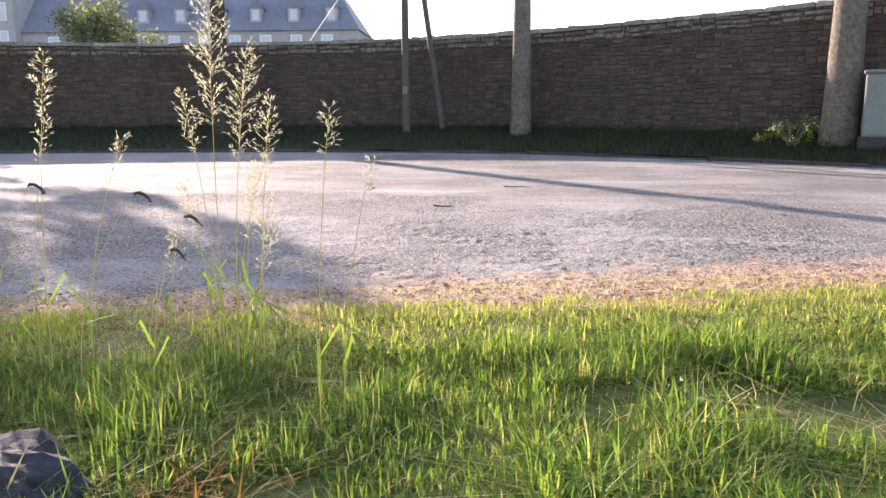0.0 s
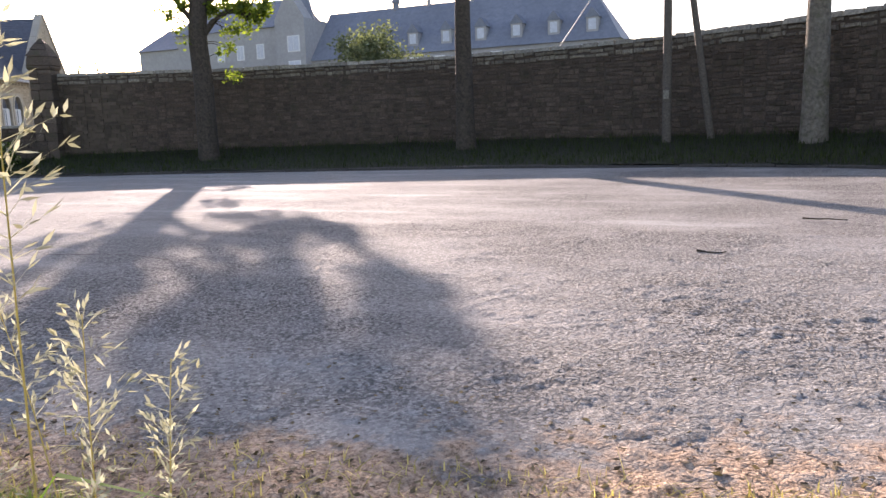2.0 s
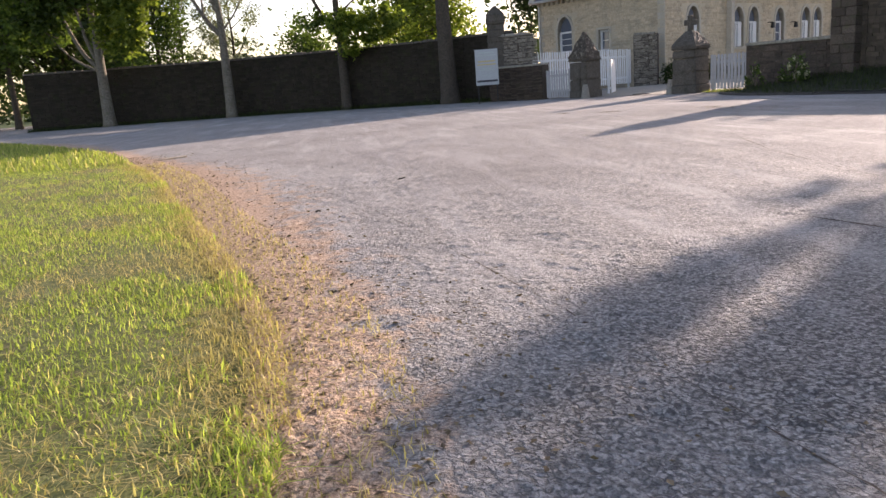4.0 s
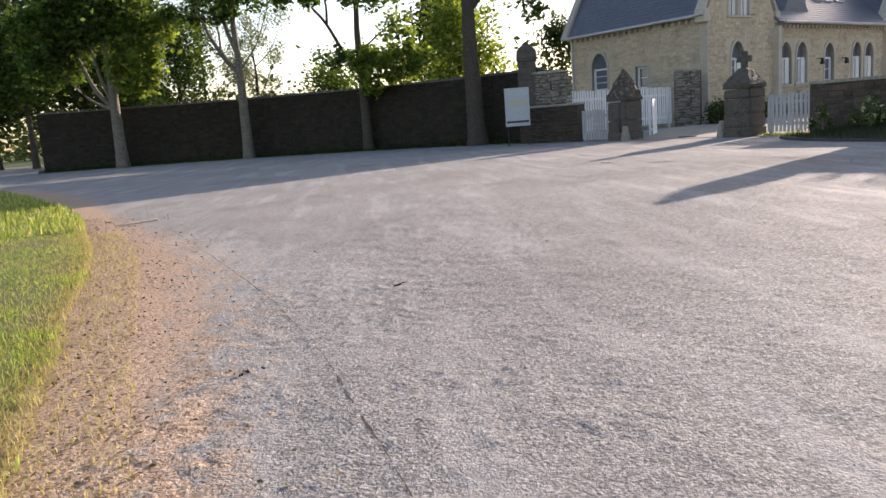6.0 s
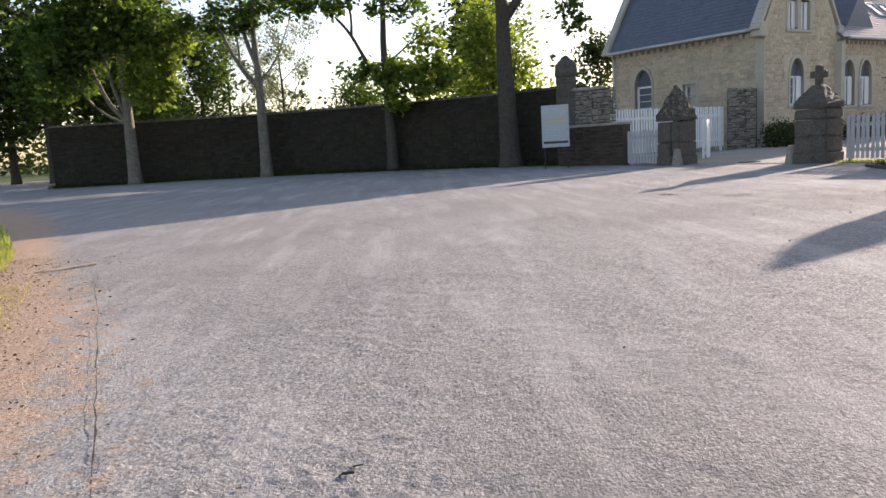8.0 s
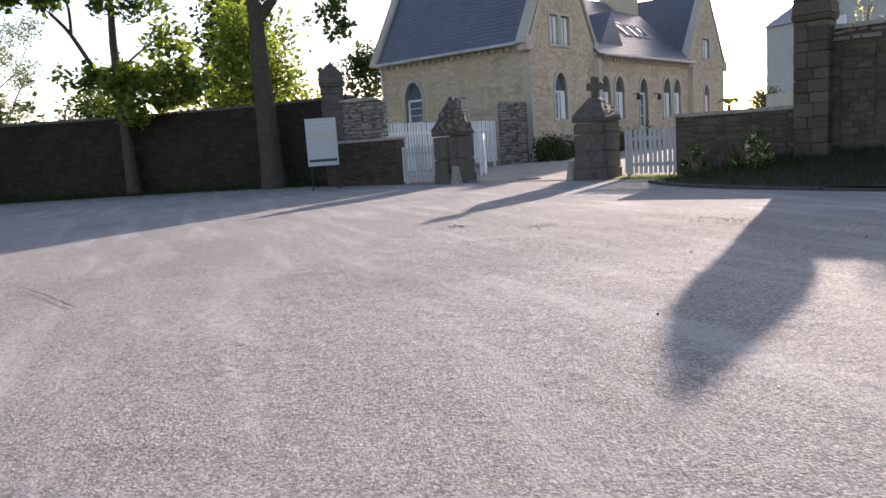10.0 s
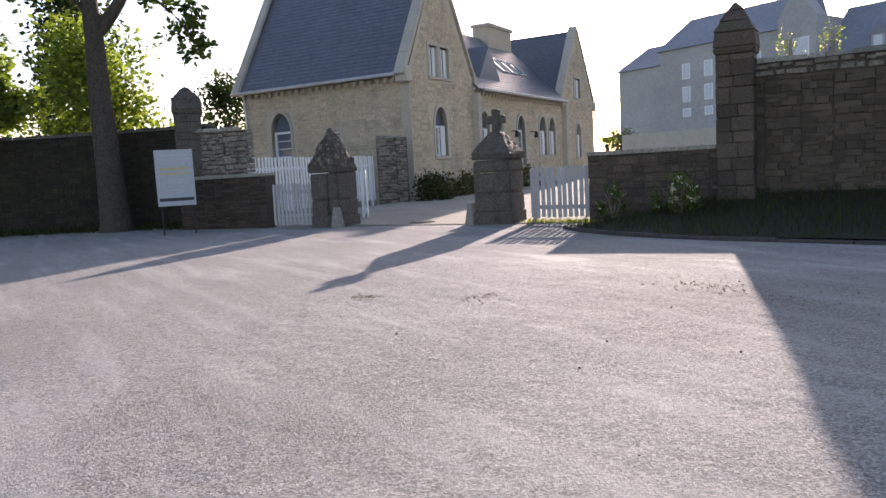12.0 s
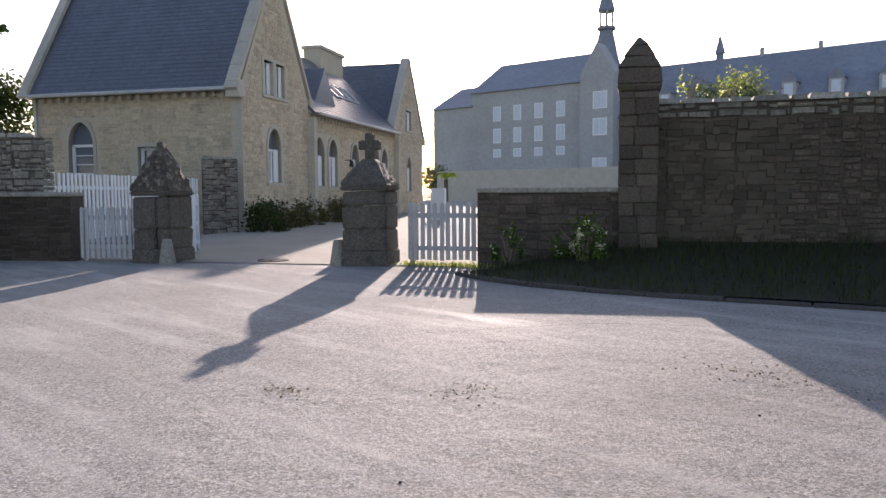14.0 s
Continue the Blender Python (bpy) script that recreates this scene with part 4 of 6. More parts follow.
fence("slat_fence", "white slatted fence before the chapel house", (-32.55, 12.82), (-37.0, 18.95), 0.25, 1.9, 46, 0.09, M["white"], (0.5, 1.5), pointed=0.01)

# ---- chapel house ----
CH = Matrix(((-0.5013, -0.8653, 0, -37.5), (0.8653, -0.5013, 0, 20.94), (0, 0, 1, 0), (0, 0, 0, 1)))
SIDE = CH @ Matrix(((0, 1, 0, 0), (1, 0, 0, 0), (0, 0, 1, 0), (0, 0, 0, 1)))


def arch_outline(x0, x1, z0, z1, grow=0.0, n=6):
    """Pointed arch from the left foot over the apex to the right foot."""
    x0, x1, z1 = x0 - grow, x1 + grow, z1 + grow * 1.25
    w, c = x1 - x0, (x0 + x1) / 2
    zs = z1 - 0.75 * w
    left = [(x0, z0), (x0, zs)]
    for k in range(1, n + 1):
        t = k / n
        left.append((x0 + (c - x0) * (1 - math.cos(t * math.pi / 2 * 0.96)) / (1 - math.cos(math.pi / 2 * 0.96)), zs + (z1 - zs) * math.sin(t * math.pi / 2 * 0.96) / math.sin(math.pi / 2 * 0.96)))
    return left + [(2 * c - x, z) for x, z in left[-2::-1]]


def facade(name, parent, m, x0, x1, z0, z1, holes, gable=None, seed=1, th=0.4):
    """Wall with openings through it: core, stones in courses, filled arch heads; gable: (apex x, apex z)."""
    bm = bmesh.new()
    gx = sorted({x0, x1, *[h[0] for h in holes], *[h[1] for h in holes]})
    gz = sorted({z0, z1, *[h[2] for h in holes if h[2] < z1], *[h[3] for h in holes if h[3] < z1]})
    for a, b in zip(gx, gx[1:]):
        for c, d in zip(gz, gz[1:]):
            if not any(h[0] <= (a + b) / 2 <= h[1] and h[2] <= (c + d) / 2 <= h[3] for h in holes):
                box(bm, a, 0, c, b, th, d, m)
    if gable:
        ax, az = gable
        up = [h for h in holes if h[3] > z1]

        def lim(z):
            f = (z - z1) / (az - z1)
            return x0 + (ax - x0) * f, x1 + (ax - x1) * f
        zz = sorted({z1, az - 0.02, *[h[2] for h in up], *[h[3] for h in up]})
        for c, d in zip(zz, zz[1:]):
            (l0, r0), (l1, r1) = lim(c), lim(d)
            cut = [h for h in up if h[2] <= (c + d) / 2 <= h[3]]
            if cut:
                prism(bm, [(l0, c), (cut[0][0], c), (cut[0][0], d), (l1, d)], 0, th, m)
                prism(bm, [(cut[-1][1], c), (r0, c), (r1, d), (cut[-1][1], d)], 0, th, m)
            else:
                prism(bm, [(l0, c), (r0, c), (r1, d), (l1, d)], 0, th, m)
    bmesh.ops.remove_doubles(bm, verts=list(bm.verts), dist=0.002)
    w = part(name, bm, M["chapel_joint"], parent)

    def skip(a, b, c, d):
        for h in holes:
            if a < h[1] + 0.16 and b > h[0] - 0.16 and c < h[3] + 0.12 and d > h[2] - 0.1:
                return True
        if gable and c > z1 - 0.05:
            f = (d - z1) / (gable[1] - z1)
            return a < x0 + (gable[0] - x0) * f + 0.1 or b > x1 + (gable[0] - x1) * f - 0.1
        return False
    rng = random.Random(seed)
    stones = lay_stones(rng, x1, z0, gable[1] - 0.3 if gable else z1, (0.08, 0.17), (0.14, 0.5), skip, x0)

    def place(s, z, off):
        return tuple(m @ Vector((s, -off, z)))
    v, f = stone_mesh(rng, stones, place, 0.006, (0.006, 0.022))
    raw("stone_facing", v, f, M["chapel"], w, "coursed ochre stone blocks", "stuff")
    return w


def window(parent, m, x0, x1, z0, z1, arch=True, leaf=True, bars=2):
    """Stone surround, sill, white frame with panes set back in the opening, white inner shutter."""
    t = new("window")
    t.parent = parent
    ring = 0.13
    bm = bmesh.new()
    if arch:
        a, b = arch_outline(x0, x1, z0, z1), arch_outline(x0, x1, z0, z1, ring)
        va = [[bm.verts.new(m @ Vector((x, y, z))) for x, z in o] for o, y in ((a, -0.05), (b, -0.05), (b, 0.02), (a, 0.3))]
        for k in range(4):
            p, q = va[k], va[(k + 1) % 4]
            for i in range(len(p) - 1):
                bm.faces.new((p[i], p[i + 1], q[i + 1], q[i]))
        half = len(a) // 2
        for o, cx in ((a[1:half + 1], x0), (a[half:-1], x1)):
            pts = [(cx, z1)] + (o if cx == x0 else o)
            prism(bm, pts, 0.03, 0.3, m)
    else:
        for p in ((x0 - ring, z0, x0, z1), (x1, z0, x1 + ring, z1), (x0 - ring, z1, x1 + ring, z1 + ring)):
            box(bm, p[0], -0.04, p[1], p[2], 0.25, p[3], m)
    part("surround", bm, M["dressed"], t)
    bm = bmesh.new()
    box(bm, x0 - 0.16, -0.09, z0 - 0.11, x1 + 0.16, 0.3, z0, m)
    part("sill", bm, M["dressed"], t)
    g = 0.02
    split = x0 + (x1 - x0) * (0.62 if leaf else 1.0)
    zt = z1 - (x1 - x0) * (0.72 if arch else 0.0) - 0.02
    bm = bmesh.new()
    for p in ((x0 + g, z0, x0 + 0.13, z1 - (0.3 if arch else 0)), (split - 0.12, z0, split, zt), (x0 + 0.09, z0, split - 0.08, z0 + 0.1), (x0 + 0.09, zt - 0.1, x1 - g, zt)):
        box(bm, p[0], 0.16, p[1], p[2], 0.22, p[3], m)
    for k in range(1, bars + 1):
        z = z0 + 0.08 + (zt - z0 - 0.16) * k / (bars + 1)
        box(bm, x0 + 0.09, 0.17, z - 0.018, split - 0.08, 0.21, z + 0.018, m)
    part("frame", bm, M["white"], t, "white painted window frame")
    bm = bmesh.new()
    if arch:
        prism(bm, arch_outline(x0 + 0.01, x1 - 0.01, z0 + 0.01, z1 - 0.01), 0.24, 0.25, m)
    else:
        box(bm, x0, 0.24, z0, x1, 0.25, z1, m)
    part("pane", bm, M["glass"], t, "dark reflecting glass")
    if leaf:
        bm = bmesh.new()
        box(bm, split + 0.01, 0.1, z0 + 0.02, x1 - 0.01, 0.14, zt - 0.02, m)
        soften(bm, 0.012)
        part("shutter", bm, M["white"], t, "white folded shutter")
    return t


def roof_plane(name, parent, m, s0, s1, low, high, seed, th=0.12):
    """Slated slope: low and high are (y, z) of the lower and upper edge, along x from s0 to s1."""
    L = math.hypot(high[0] - low[0], high[1] - low[1])
    dy, dz = (high[0] - low[0]) / L, (high[1] - low[1]) / L
    ny, nz = (-dz, dy) if dy > 0 else (dz, -dy)
    bm = bmesh.new()
    prism_pts = [(low[0], low[1]), (high[0], high[1]), (high[0] - ny * th, high[1] - nz * th), (low[0] - ny * th, low[1] - nz * th)]
    a = [bm.verts.new(m @ Vector((s0, y, z))) for y, z in prism_pts]
    b = [bm.verts.new(m @ Vector((s1, y, z))) for y, z in prism_pts]
    bm.faces.new(a)
    bm.faces.new(b[::-1])
    for i in range(4):
        bm.faces.new((a[i], b[i], b[(i + 1) % 4], a[(i + 1) % 4]))
    r = part(name, bm, M["slate"], parent)
    rng = random.Random(seed)

    def place(s, d, off):
        return tuple(m @ Vector((s, low[0] + dy * d + ny * off, low[1] + dz * d + nz * off)))
    v, f = [], []
    d, row = 0.0, 0
    while d < L - 0.05:
        s = s0 - (0.12 if row % 2 else 0.0)
        while s < s1:
            p, q, n = max(s, s0), min(s + 0.24, s1), len(v)
            if q - p > 0.03:
                for ss, dd, oo in ((p + 0.003, d, 0.022), (q - 0.003, d, 0.022), (q - 0.003, min(d + 0.26, L), 0.008), (p + 0.003, min(d + 0.26, L), 0.008)):
                    v.append(place(ss, dd, oo + rng.uniform(0, 0.004)))
                v += [place(p + 0.003, d, 0.004), place(q - 0.003, d, 0.004)]
                f += [(n, n + 1, n + 2, n + 3), (n + 4, n + 5, n + 1, n)]
            s += 0.24
        d += 0.2
        row += 1
    raw("slate_cover", v, f, M["slate"], r, "blue-grey slates in courses", "stuff")
    return r


def coping(parent, m, pts, y0, y1, th=0.14):
    """Raking stone slabs along a gable's outline."""
    for a, b in zip(pts, pts[1:]):
        a, b = Vector(a), Vector(b)
        n = max(2, int((b - a).length / 0.9))
        d = (b - a) / n
        up = Vector((-d.y, d.x)).normalized()
        if up.y < 0:
            up = -up
        for k in range(n):
            p, q = a + d * k, a + d * (k + 0.985)
            bm = bmesh.new()
            prism(bm, [tuple(p), tuple(q), tuple(q + up * th), tuple(p + up * th)], y0, y1, m)
            part("coping_stone", bm, M["dressed"], parent)


house = thing("chapel_house", "ochre stone chapel-like house with slate roofs and white lancet windows", "house")
w1 = [(1.9, 2.95, 1.8, 3.88), (1.7, 2.42, 5.1, 6.38), (2.66, 3.38, 5.1, 6.38)]
f2 = facade("wall", house, CH, 0.0, 5.6, -0.1, 5.2, w1, (2.75, 10.15), 31)
window(house, CH, *w1[0])
window(house, CH, *w1[1], arch=False, bars=1)
window(house, CH, *w1[2], arch=False, bars=1)
w2 = [(6.15, 7.25, 2.1, 4.08), (3.5, 4.25, 2.0, 3.12)]
facade("wall", house, SIDE, 0.4, 8.75, -0.1, 5.2, w2, None, 32)
window(house, SIDE, *w2[0], leaf=False)
window(house, SIDE, *w2[1], arch=False, leaf=False, bars=1)
w3 = [(6.15, 7.2, 1.7, 3.85), (7.7, 8.75, 1.7, 3.85), (10.55, 11.55, 1.2, 3.8), (13.6, 14.65, 1.7, 3.85), (15.05, 16.1, 1.7, 3.85)]
facade("wall", house, CH, 5.6, 17.4, -0.1, 4.85, w3, None, 33)
for k, h in enumerate(w3):
    window(house, CH, *h, leaf=k != 2)
w4 = [(19.8, 20.7, 1.5, 3.6), (19.7, 20.8, 5.2, 6.4)]
facade("wall", house, CH, 17.4, 23.4, -0.1, 4.9, w4, (20.4, 9.5), 34)
window(house, CH, *w4[0])
window(house, CH, *w4[1], arch=False, bars=1)
# plain closing walls behind
bm = bmesh.new()
box(bm, 5.3, 0.4, -0.1, 5.58, 9.0, 5.0, CH)
box(bm, 0.4, 8.75, -0.1, 23.4, 9.05, 4.8, CH)
box(bm, 23.1, 0.4, -0.1, 23.4, 8.75, 4.8, CH)
part("rear_wall", bm, M["chapel_joint"], house)
bm = bmesh.new()
prism(bm, [(0.0, 5.0), (2.75, 10.0), (5.6, 5.0)], 8.75, 9.05, CH)
part("rear_gable", bm, M["chapel_joint"], house)
RS = SIDE
roof_plane("roof", house, RS, 0.3, 8.85, (-0.3, 5.08), (2.75, 10.05), 41)
roof_plane("roof", house, RS, 0.3, 8.85, (5.85, 5.0), (2.75, 10.05), 42)
roof_plane("roof", house, CH, 5.6, 17.5, (-0.35, 4.82), (3.7, 8.6), 43)
roof_plane("roof", house, CH, 5.6, 17.5, (8.9, 4.5), (3.7, 8.6), 44)
roof_plane("roof", house, RS, 0.3, 6.5, (17.3, 4.9), (20.4, 9.35), 45)
roof_plane("roof", house, RS, 0.3, 6.5, (23.6, 4.9), (20.4, 9.35), 46)
coping(house, CH, [(-0.35, 5.0), (2.75, 10.25)], -0.06, 0.42)
coping(house, CH, [(2.75, 10.25), (5.95, 5.0)], -0.06, 0.42)
coping(house, CH, [(-0.35, 5.0), (2.75, 10.25)], 8.7, 9.1)
coping(house, CH, [(2.75, 10.25), (5.95, 5.0)], 8.7, 9.1)
coping(house, CH, [(17.1, 4.75), (20.4, 9.55)], -0.06, 0.42)
coping(house, CH, [(20.4, 9.55), (23.7, 4.75)], -0.06, 0.42)
for a, z in ((-0.3, 4.75), (5.65, 4.75), (17.1, 4.5), (23.35, 4.5)):
    bm = bmesh.new()
    box(bm, a - 0.05, -0.14, z, a + 0.38, 0.44, z + 0.62, CH, 0.1)
    soften(bm, 0.03)
    part("kneeler", bm, M["dressed"], house)
for a in (5.5, 17.3):
    bm = bmesh.new()
    box(bm, a, -0.32, -0.1, a + 0.3, 0.0, 4.6, CH, 0.02)
    part("buttress", bm, M["dressed"], house)
for b in (0.0, 8.7):
    for k in range(14):
        wq = 0.38 if k % 2 else 0.22
        bm = bmesh.new()
        box(bm, -0.045, b - (wq if b > 1 else 0.045), 0.02 + k * 0.36, 0.02, b + (0.045 if b > 1 else wq), 0.34 + k * 0.36, CH)
        part("quoin", bm, M["dressed"], house)
for k in range(22):
    bm = bmesh.new()
    box(bm, -0.2, 0.55 + k * 0.38, 4.82, 0.02, 0.67 + k * 0.38, 4.98, CH)
    part("corbel", bm, M["dressed"], house)
for k in range(30):
    bm = bmesh.new()
    box(bm, 5.9 + k * 0.38, -0.2, 4.55, 6.02 + k * 0.38, 0.02, 4.72, CH)
    part("corbel", bm, M["dressed"], house)
for box_ in ((-0.46, 0.4, 5.0, -0.3, 8.8, 5.13), (5.9, -0.5, 4.74, 17.3, -0.34, 4.87)):
    bm = bmesh.new()
    box(bm, *box_, CH)
    soften(bm, 0.03)
    part("gutter", bm, M["zinc"], house, "pale zinc gutter")
bm = bmesh.new()
bmesh.ops.create_cone(bm, cap_ends=True, segments=10, radius1=0.045, radius2=0.045, depth=4.7, matrix=CH @ Matrix.Translation((-0.1, 8.6, 2.6)))
part("downpipe", bm, M["zinc"], house)
ch = new("chimney")
ch.parent = house
bm = bmesh.new()
box(bm, 14.2, 3.1, 7.6, 17.4, 4.1, 9.25, CH)
part("chimney_shaft", bm, M["chapel_joint"], ch)
bm = bmesh.new()
box(bm, 14.1, 3.0, 9.25, 17.5, 4.2, 9.42, CH)
part("chimney_cap", bm, M["dressed"], ch)
# skylights and gablet on the lower roof
sl = math.atan2(8.6 - 4.82, 3.7 + 0.35)
for k, a in enumerate((10.2, 11.9, 13.1, 14.3)):
    m = CH @ Matrix.Translation((a, 1.55, 4.82 + (1.55 + 0.35) * math.tan(sl))) @ Matrix.Rotation(sl, 4, "X")
    t = new("skylight")
    t.parent = house
    bm = bmesh.new()
    for p in ((-0.4, -0.6, 0.4, -0.52), (-0.4, 0.52, 0.4, 0.6), (-0.4, -0.52, -0.32, 0.52), (0.32, -0.52, 0.4, 0.52)):
        box(bm, p[0], p[1], 0.0, p[2], p[3], 0.1, m)
    part("frame", bm, M["zinc"], t)
    bm = bmesh.new()
    box(bm, -0.32, -0.52, 0.02, 0.32, 0.52, 0.06, m)
    part("pane", bm, M["glass"], t)
bm = bmesh.new()
m = CH
p0, p1, p2, p3 = (7.0, 0.3, 5.45), (9.4, 0.3, 5.45), (8.2, 0.3, 7.1), (8.2, 2.1, 7.1)
vs = [bm.verts.new(m @ Vector(p)) for p in (p0, p1, p2, p3, (7.0, 0.5, 5.45), (9.4, 0.5, 5.45))]
for f in ((0, 1, 2), (0, 2, 3, 4), (1, 5, 3, 2)):
    bm.faces.new([vs[i] for i in f])
part("gablet", bm, M["slate"], house, "small slated gablet on the roof")
bm = bmesh.new()
box(bm, 2.2, -0.03, 0.75, 2.75, 0.0, 1.05, CH)
part("vent_cover", bm, M["white"], house, "white vent cover")
for a, b in ((9.7, -0.1), (12.3, -0.1)):
    bm = bmesh.new()
    box(bm, a - 0.02, b - 0.25, 2.95, a + 0.02, b + 0.1, 2.99, CH)
    box(bm, a - 0.09, b - 0.34, 2.65, a + 0.09, b - 0.16, 2.95, CH, 0.3)
    part("wall_lantern", bm, M["iron"], house, "black iron wall lantern")

# ---- manor in the distance ----
MN = Matrix.Translation((-103, 96, 0)) @ Matrix.Rotation(radians(5), 4, "Z")
manor = thing("manor", "large granite convent building with slate roofs and spire, haze in its colours", "building")


def wing(x0, x1, depth, eave, ridge, hip=(0.0, 0.0)):
    bm = bmesh.new()
    box(bm, x0, 0, -0.2, x1, depth, eave, MN)
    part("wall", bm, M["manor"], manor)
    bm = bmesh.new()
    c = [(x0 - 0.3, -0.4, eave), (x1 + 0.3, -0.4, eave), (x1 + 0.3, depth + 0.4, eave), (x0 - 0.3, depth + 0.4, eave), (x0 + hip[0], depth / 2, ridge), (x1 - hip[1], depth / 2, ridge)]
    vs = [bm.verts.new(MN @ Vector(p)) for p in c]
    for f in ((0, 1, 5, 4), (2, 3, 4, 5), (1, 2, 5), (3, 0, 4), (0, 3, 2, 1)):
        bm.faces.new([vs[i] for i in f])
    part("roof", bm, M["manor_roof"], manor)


def far_window(x, z, w, h, y=-0.06):
    t = new("window")
    t.parent = manor
    bm = bmesh.new()
    box(bm, x - w / 2 - 0.15, y, z - 0.15, x + w / 2 + 0.15, y + 0.04, z + h + 0.15, MN)
    part("frame", bm, M["white"], t)
    for k in (-1, 1):
        bm = bmesh.new()
        box(bm, x + k * w / 4 - w / 4 + 0.05, y - 0.04, z, x + k * w / 4 + w / 4 - 0.05, y - 0.002, z + h, MN)
        part("pane", bm, M["sky_pane"], t)


wing(0, 8, 14, 15.2, 19.4, (0.5, 0.5))
wing(8, 28.4, 14, 17.2, 22.5, (1.0, 0.0))
wing(33.6, 80, 13, 11.6, 19.3, (0.0, 4.5))
for z in (2.5, 7.1, 9.3, 12.7):
    for x in (13.0, 16.8, 20.6, 24.4):
        far_window(x, z, 1.15, 2.0 if z != 7.1 else 1.0)
for x in np.arange(38, 79, 4.2):
    for z in (3.0, 6.4, 9.2):
        far_window(float(x), z, 1.3, 1.7)
for x in np.arange(40, 78, 5.2):
    t = new("dormer")
    t.parent = manor
    bm = bmesh.new()
    box(bm, x - 0.8, 0.6, 12.6, x + 0.8, 3.0, 14.6, MN)
    part("dormer_wall", bm, M["manor"], t)
    bm = bmesh.new()
    prism(bm, [(x - 1.0, 14.6), (x + 1.0, 14.6), (x, 15.9)], 0.5, 4.0, MN)
    part("dormer_roof", bm, M["manor_roof"], t)
    bm = bmesh.new()
    box(bm, x - 0.5, 0.55, 13.0, x + 0.5, 0.59, 14.4, MN)
    part("pane", bm, M["sky_pane"], t)
# tower bay with lantern spire
bm = bmesh.new()
box(bm, 28.4, -1.6, -0.2, 33.6, 12, 18.0, MN)
prism(bm, [(28.4, 18.0), (33.6, 18.0), (31.0, 22.2)], -1.6, 1.0, MN)
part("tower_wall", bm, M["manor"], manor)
for z in (4, 9.5, 13.2):
    far_window(31.6, z, 1.9, 2.1, -1.68)
spire = new("spire")
spire.parent = manor
prof = ((2.6, 18.0), (1.9, 20.6), (1.3, 23.2), (1.0, 24.6), (1.35, 24.7), (1.35, 25.1))
bm = bmesh.new()
for (r0, z0), (r1, z1) in zip(prof, prof[1:]):
    bmesh.ops.create_cone(bm, cap_ends=True, segments=8, radius1=r0, radius2=r1, depth=max(z1 - z0, 0.05), matrix=MN @ Matrix.Translation((30.1, 3, (z0 + z1) / 2)))
part("spire_base", bm, M["manor_roof"], spire)
for k in range(6):
    a = k * math.pi / 3
    bm = bmesh.new()
    bmesh.ops.create_cone(bm, cap_ends=True, segments=6, radius1=0.13, radius2=0.13, depth=2.3, matrix=MN @ Matrix.Translation((30.1 + 0.95 * math.cos(a), 3 + 0.95 * math.sin(a), 26.2)))
    part("lantern_column", bm, M["manor"], spire)
bm = bmesh.new()
bmesh.ops.create_cone(bm, cap_ends=True, segments=8, radius1=1.3, radius2=0.04, depth=4.6, matrix=MN @ Matrix.Translation((30.1, 3, 29.6)))
part("spire_tip", bm, M["manor_roof"], spire)
for x, z, r in ((45.2, 18.4, 0.6), (27.6, 20.2, 0.4)):
    bm = bmesh.new()
    bmesh.ops.create_cone(bm, cap_ends=True, segments=8, radius1=r, radius2=r * 0.8, depth=1.6, matrix=MN @ Matrix.Translation((x, 6.5, z + 0.8)))
    bmesh.ops.create_cone(bm, cap_ends=True, segments=8, radius1=r * 1.2, radius2=0.03, depth=2.6, matrix=MN @ Matrix.Translation((x, 6.5, z + 2.9)))
    part("turret", bm, M["manor_roof"], manor, "small slated roof turret")
for x in (50.5, 57.5, 66.0):
    bm = bmesh.new()
    box(bm, x, 6.2, 18.4, x + 0.4, 6.8, 20.1, MN)
    part("chimney", bm, M["manor"], manor)
# retaining wall across the courtyard
bm = bmesh.new()
box(bm, 14, -16, -0.1, 60, -15.6, 4.4, MN)
wall_c = part("wall_courtyard", bm, M["dressed"], None, "pale courtyard wall before the manor", "structure")

# ---- roadside trees ----
def at_bearing(x, d):
    """A plan place d metres ahead of the walk's middle and x of that to the side."""
    return (-5.0 - 0.9986 * d + 0.052 * d * x, 5.1 + 0.052 * d + 0.9986 * d * x)


PLANE = Matrix.Rotation(math.atan2(0.66, 0.75), 4, "Z")


def on_plane(u, v, z):
    return tuple(PLANE @ Vector((u, v, z)))


def plane_cloud(u, z, ru, rz, count):
    return on_plane(u, 0, z), (ru * 0.8 + 0.08, ru * 0.7 + 0.08, rz), count


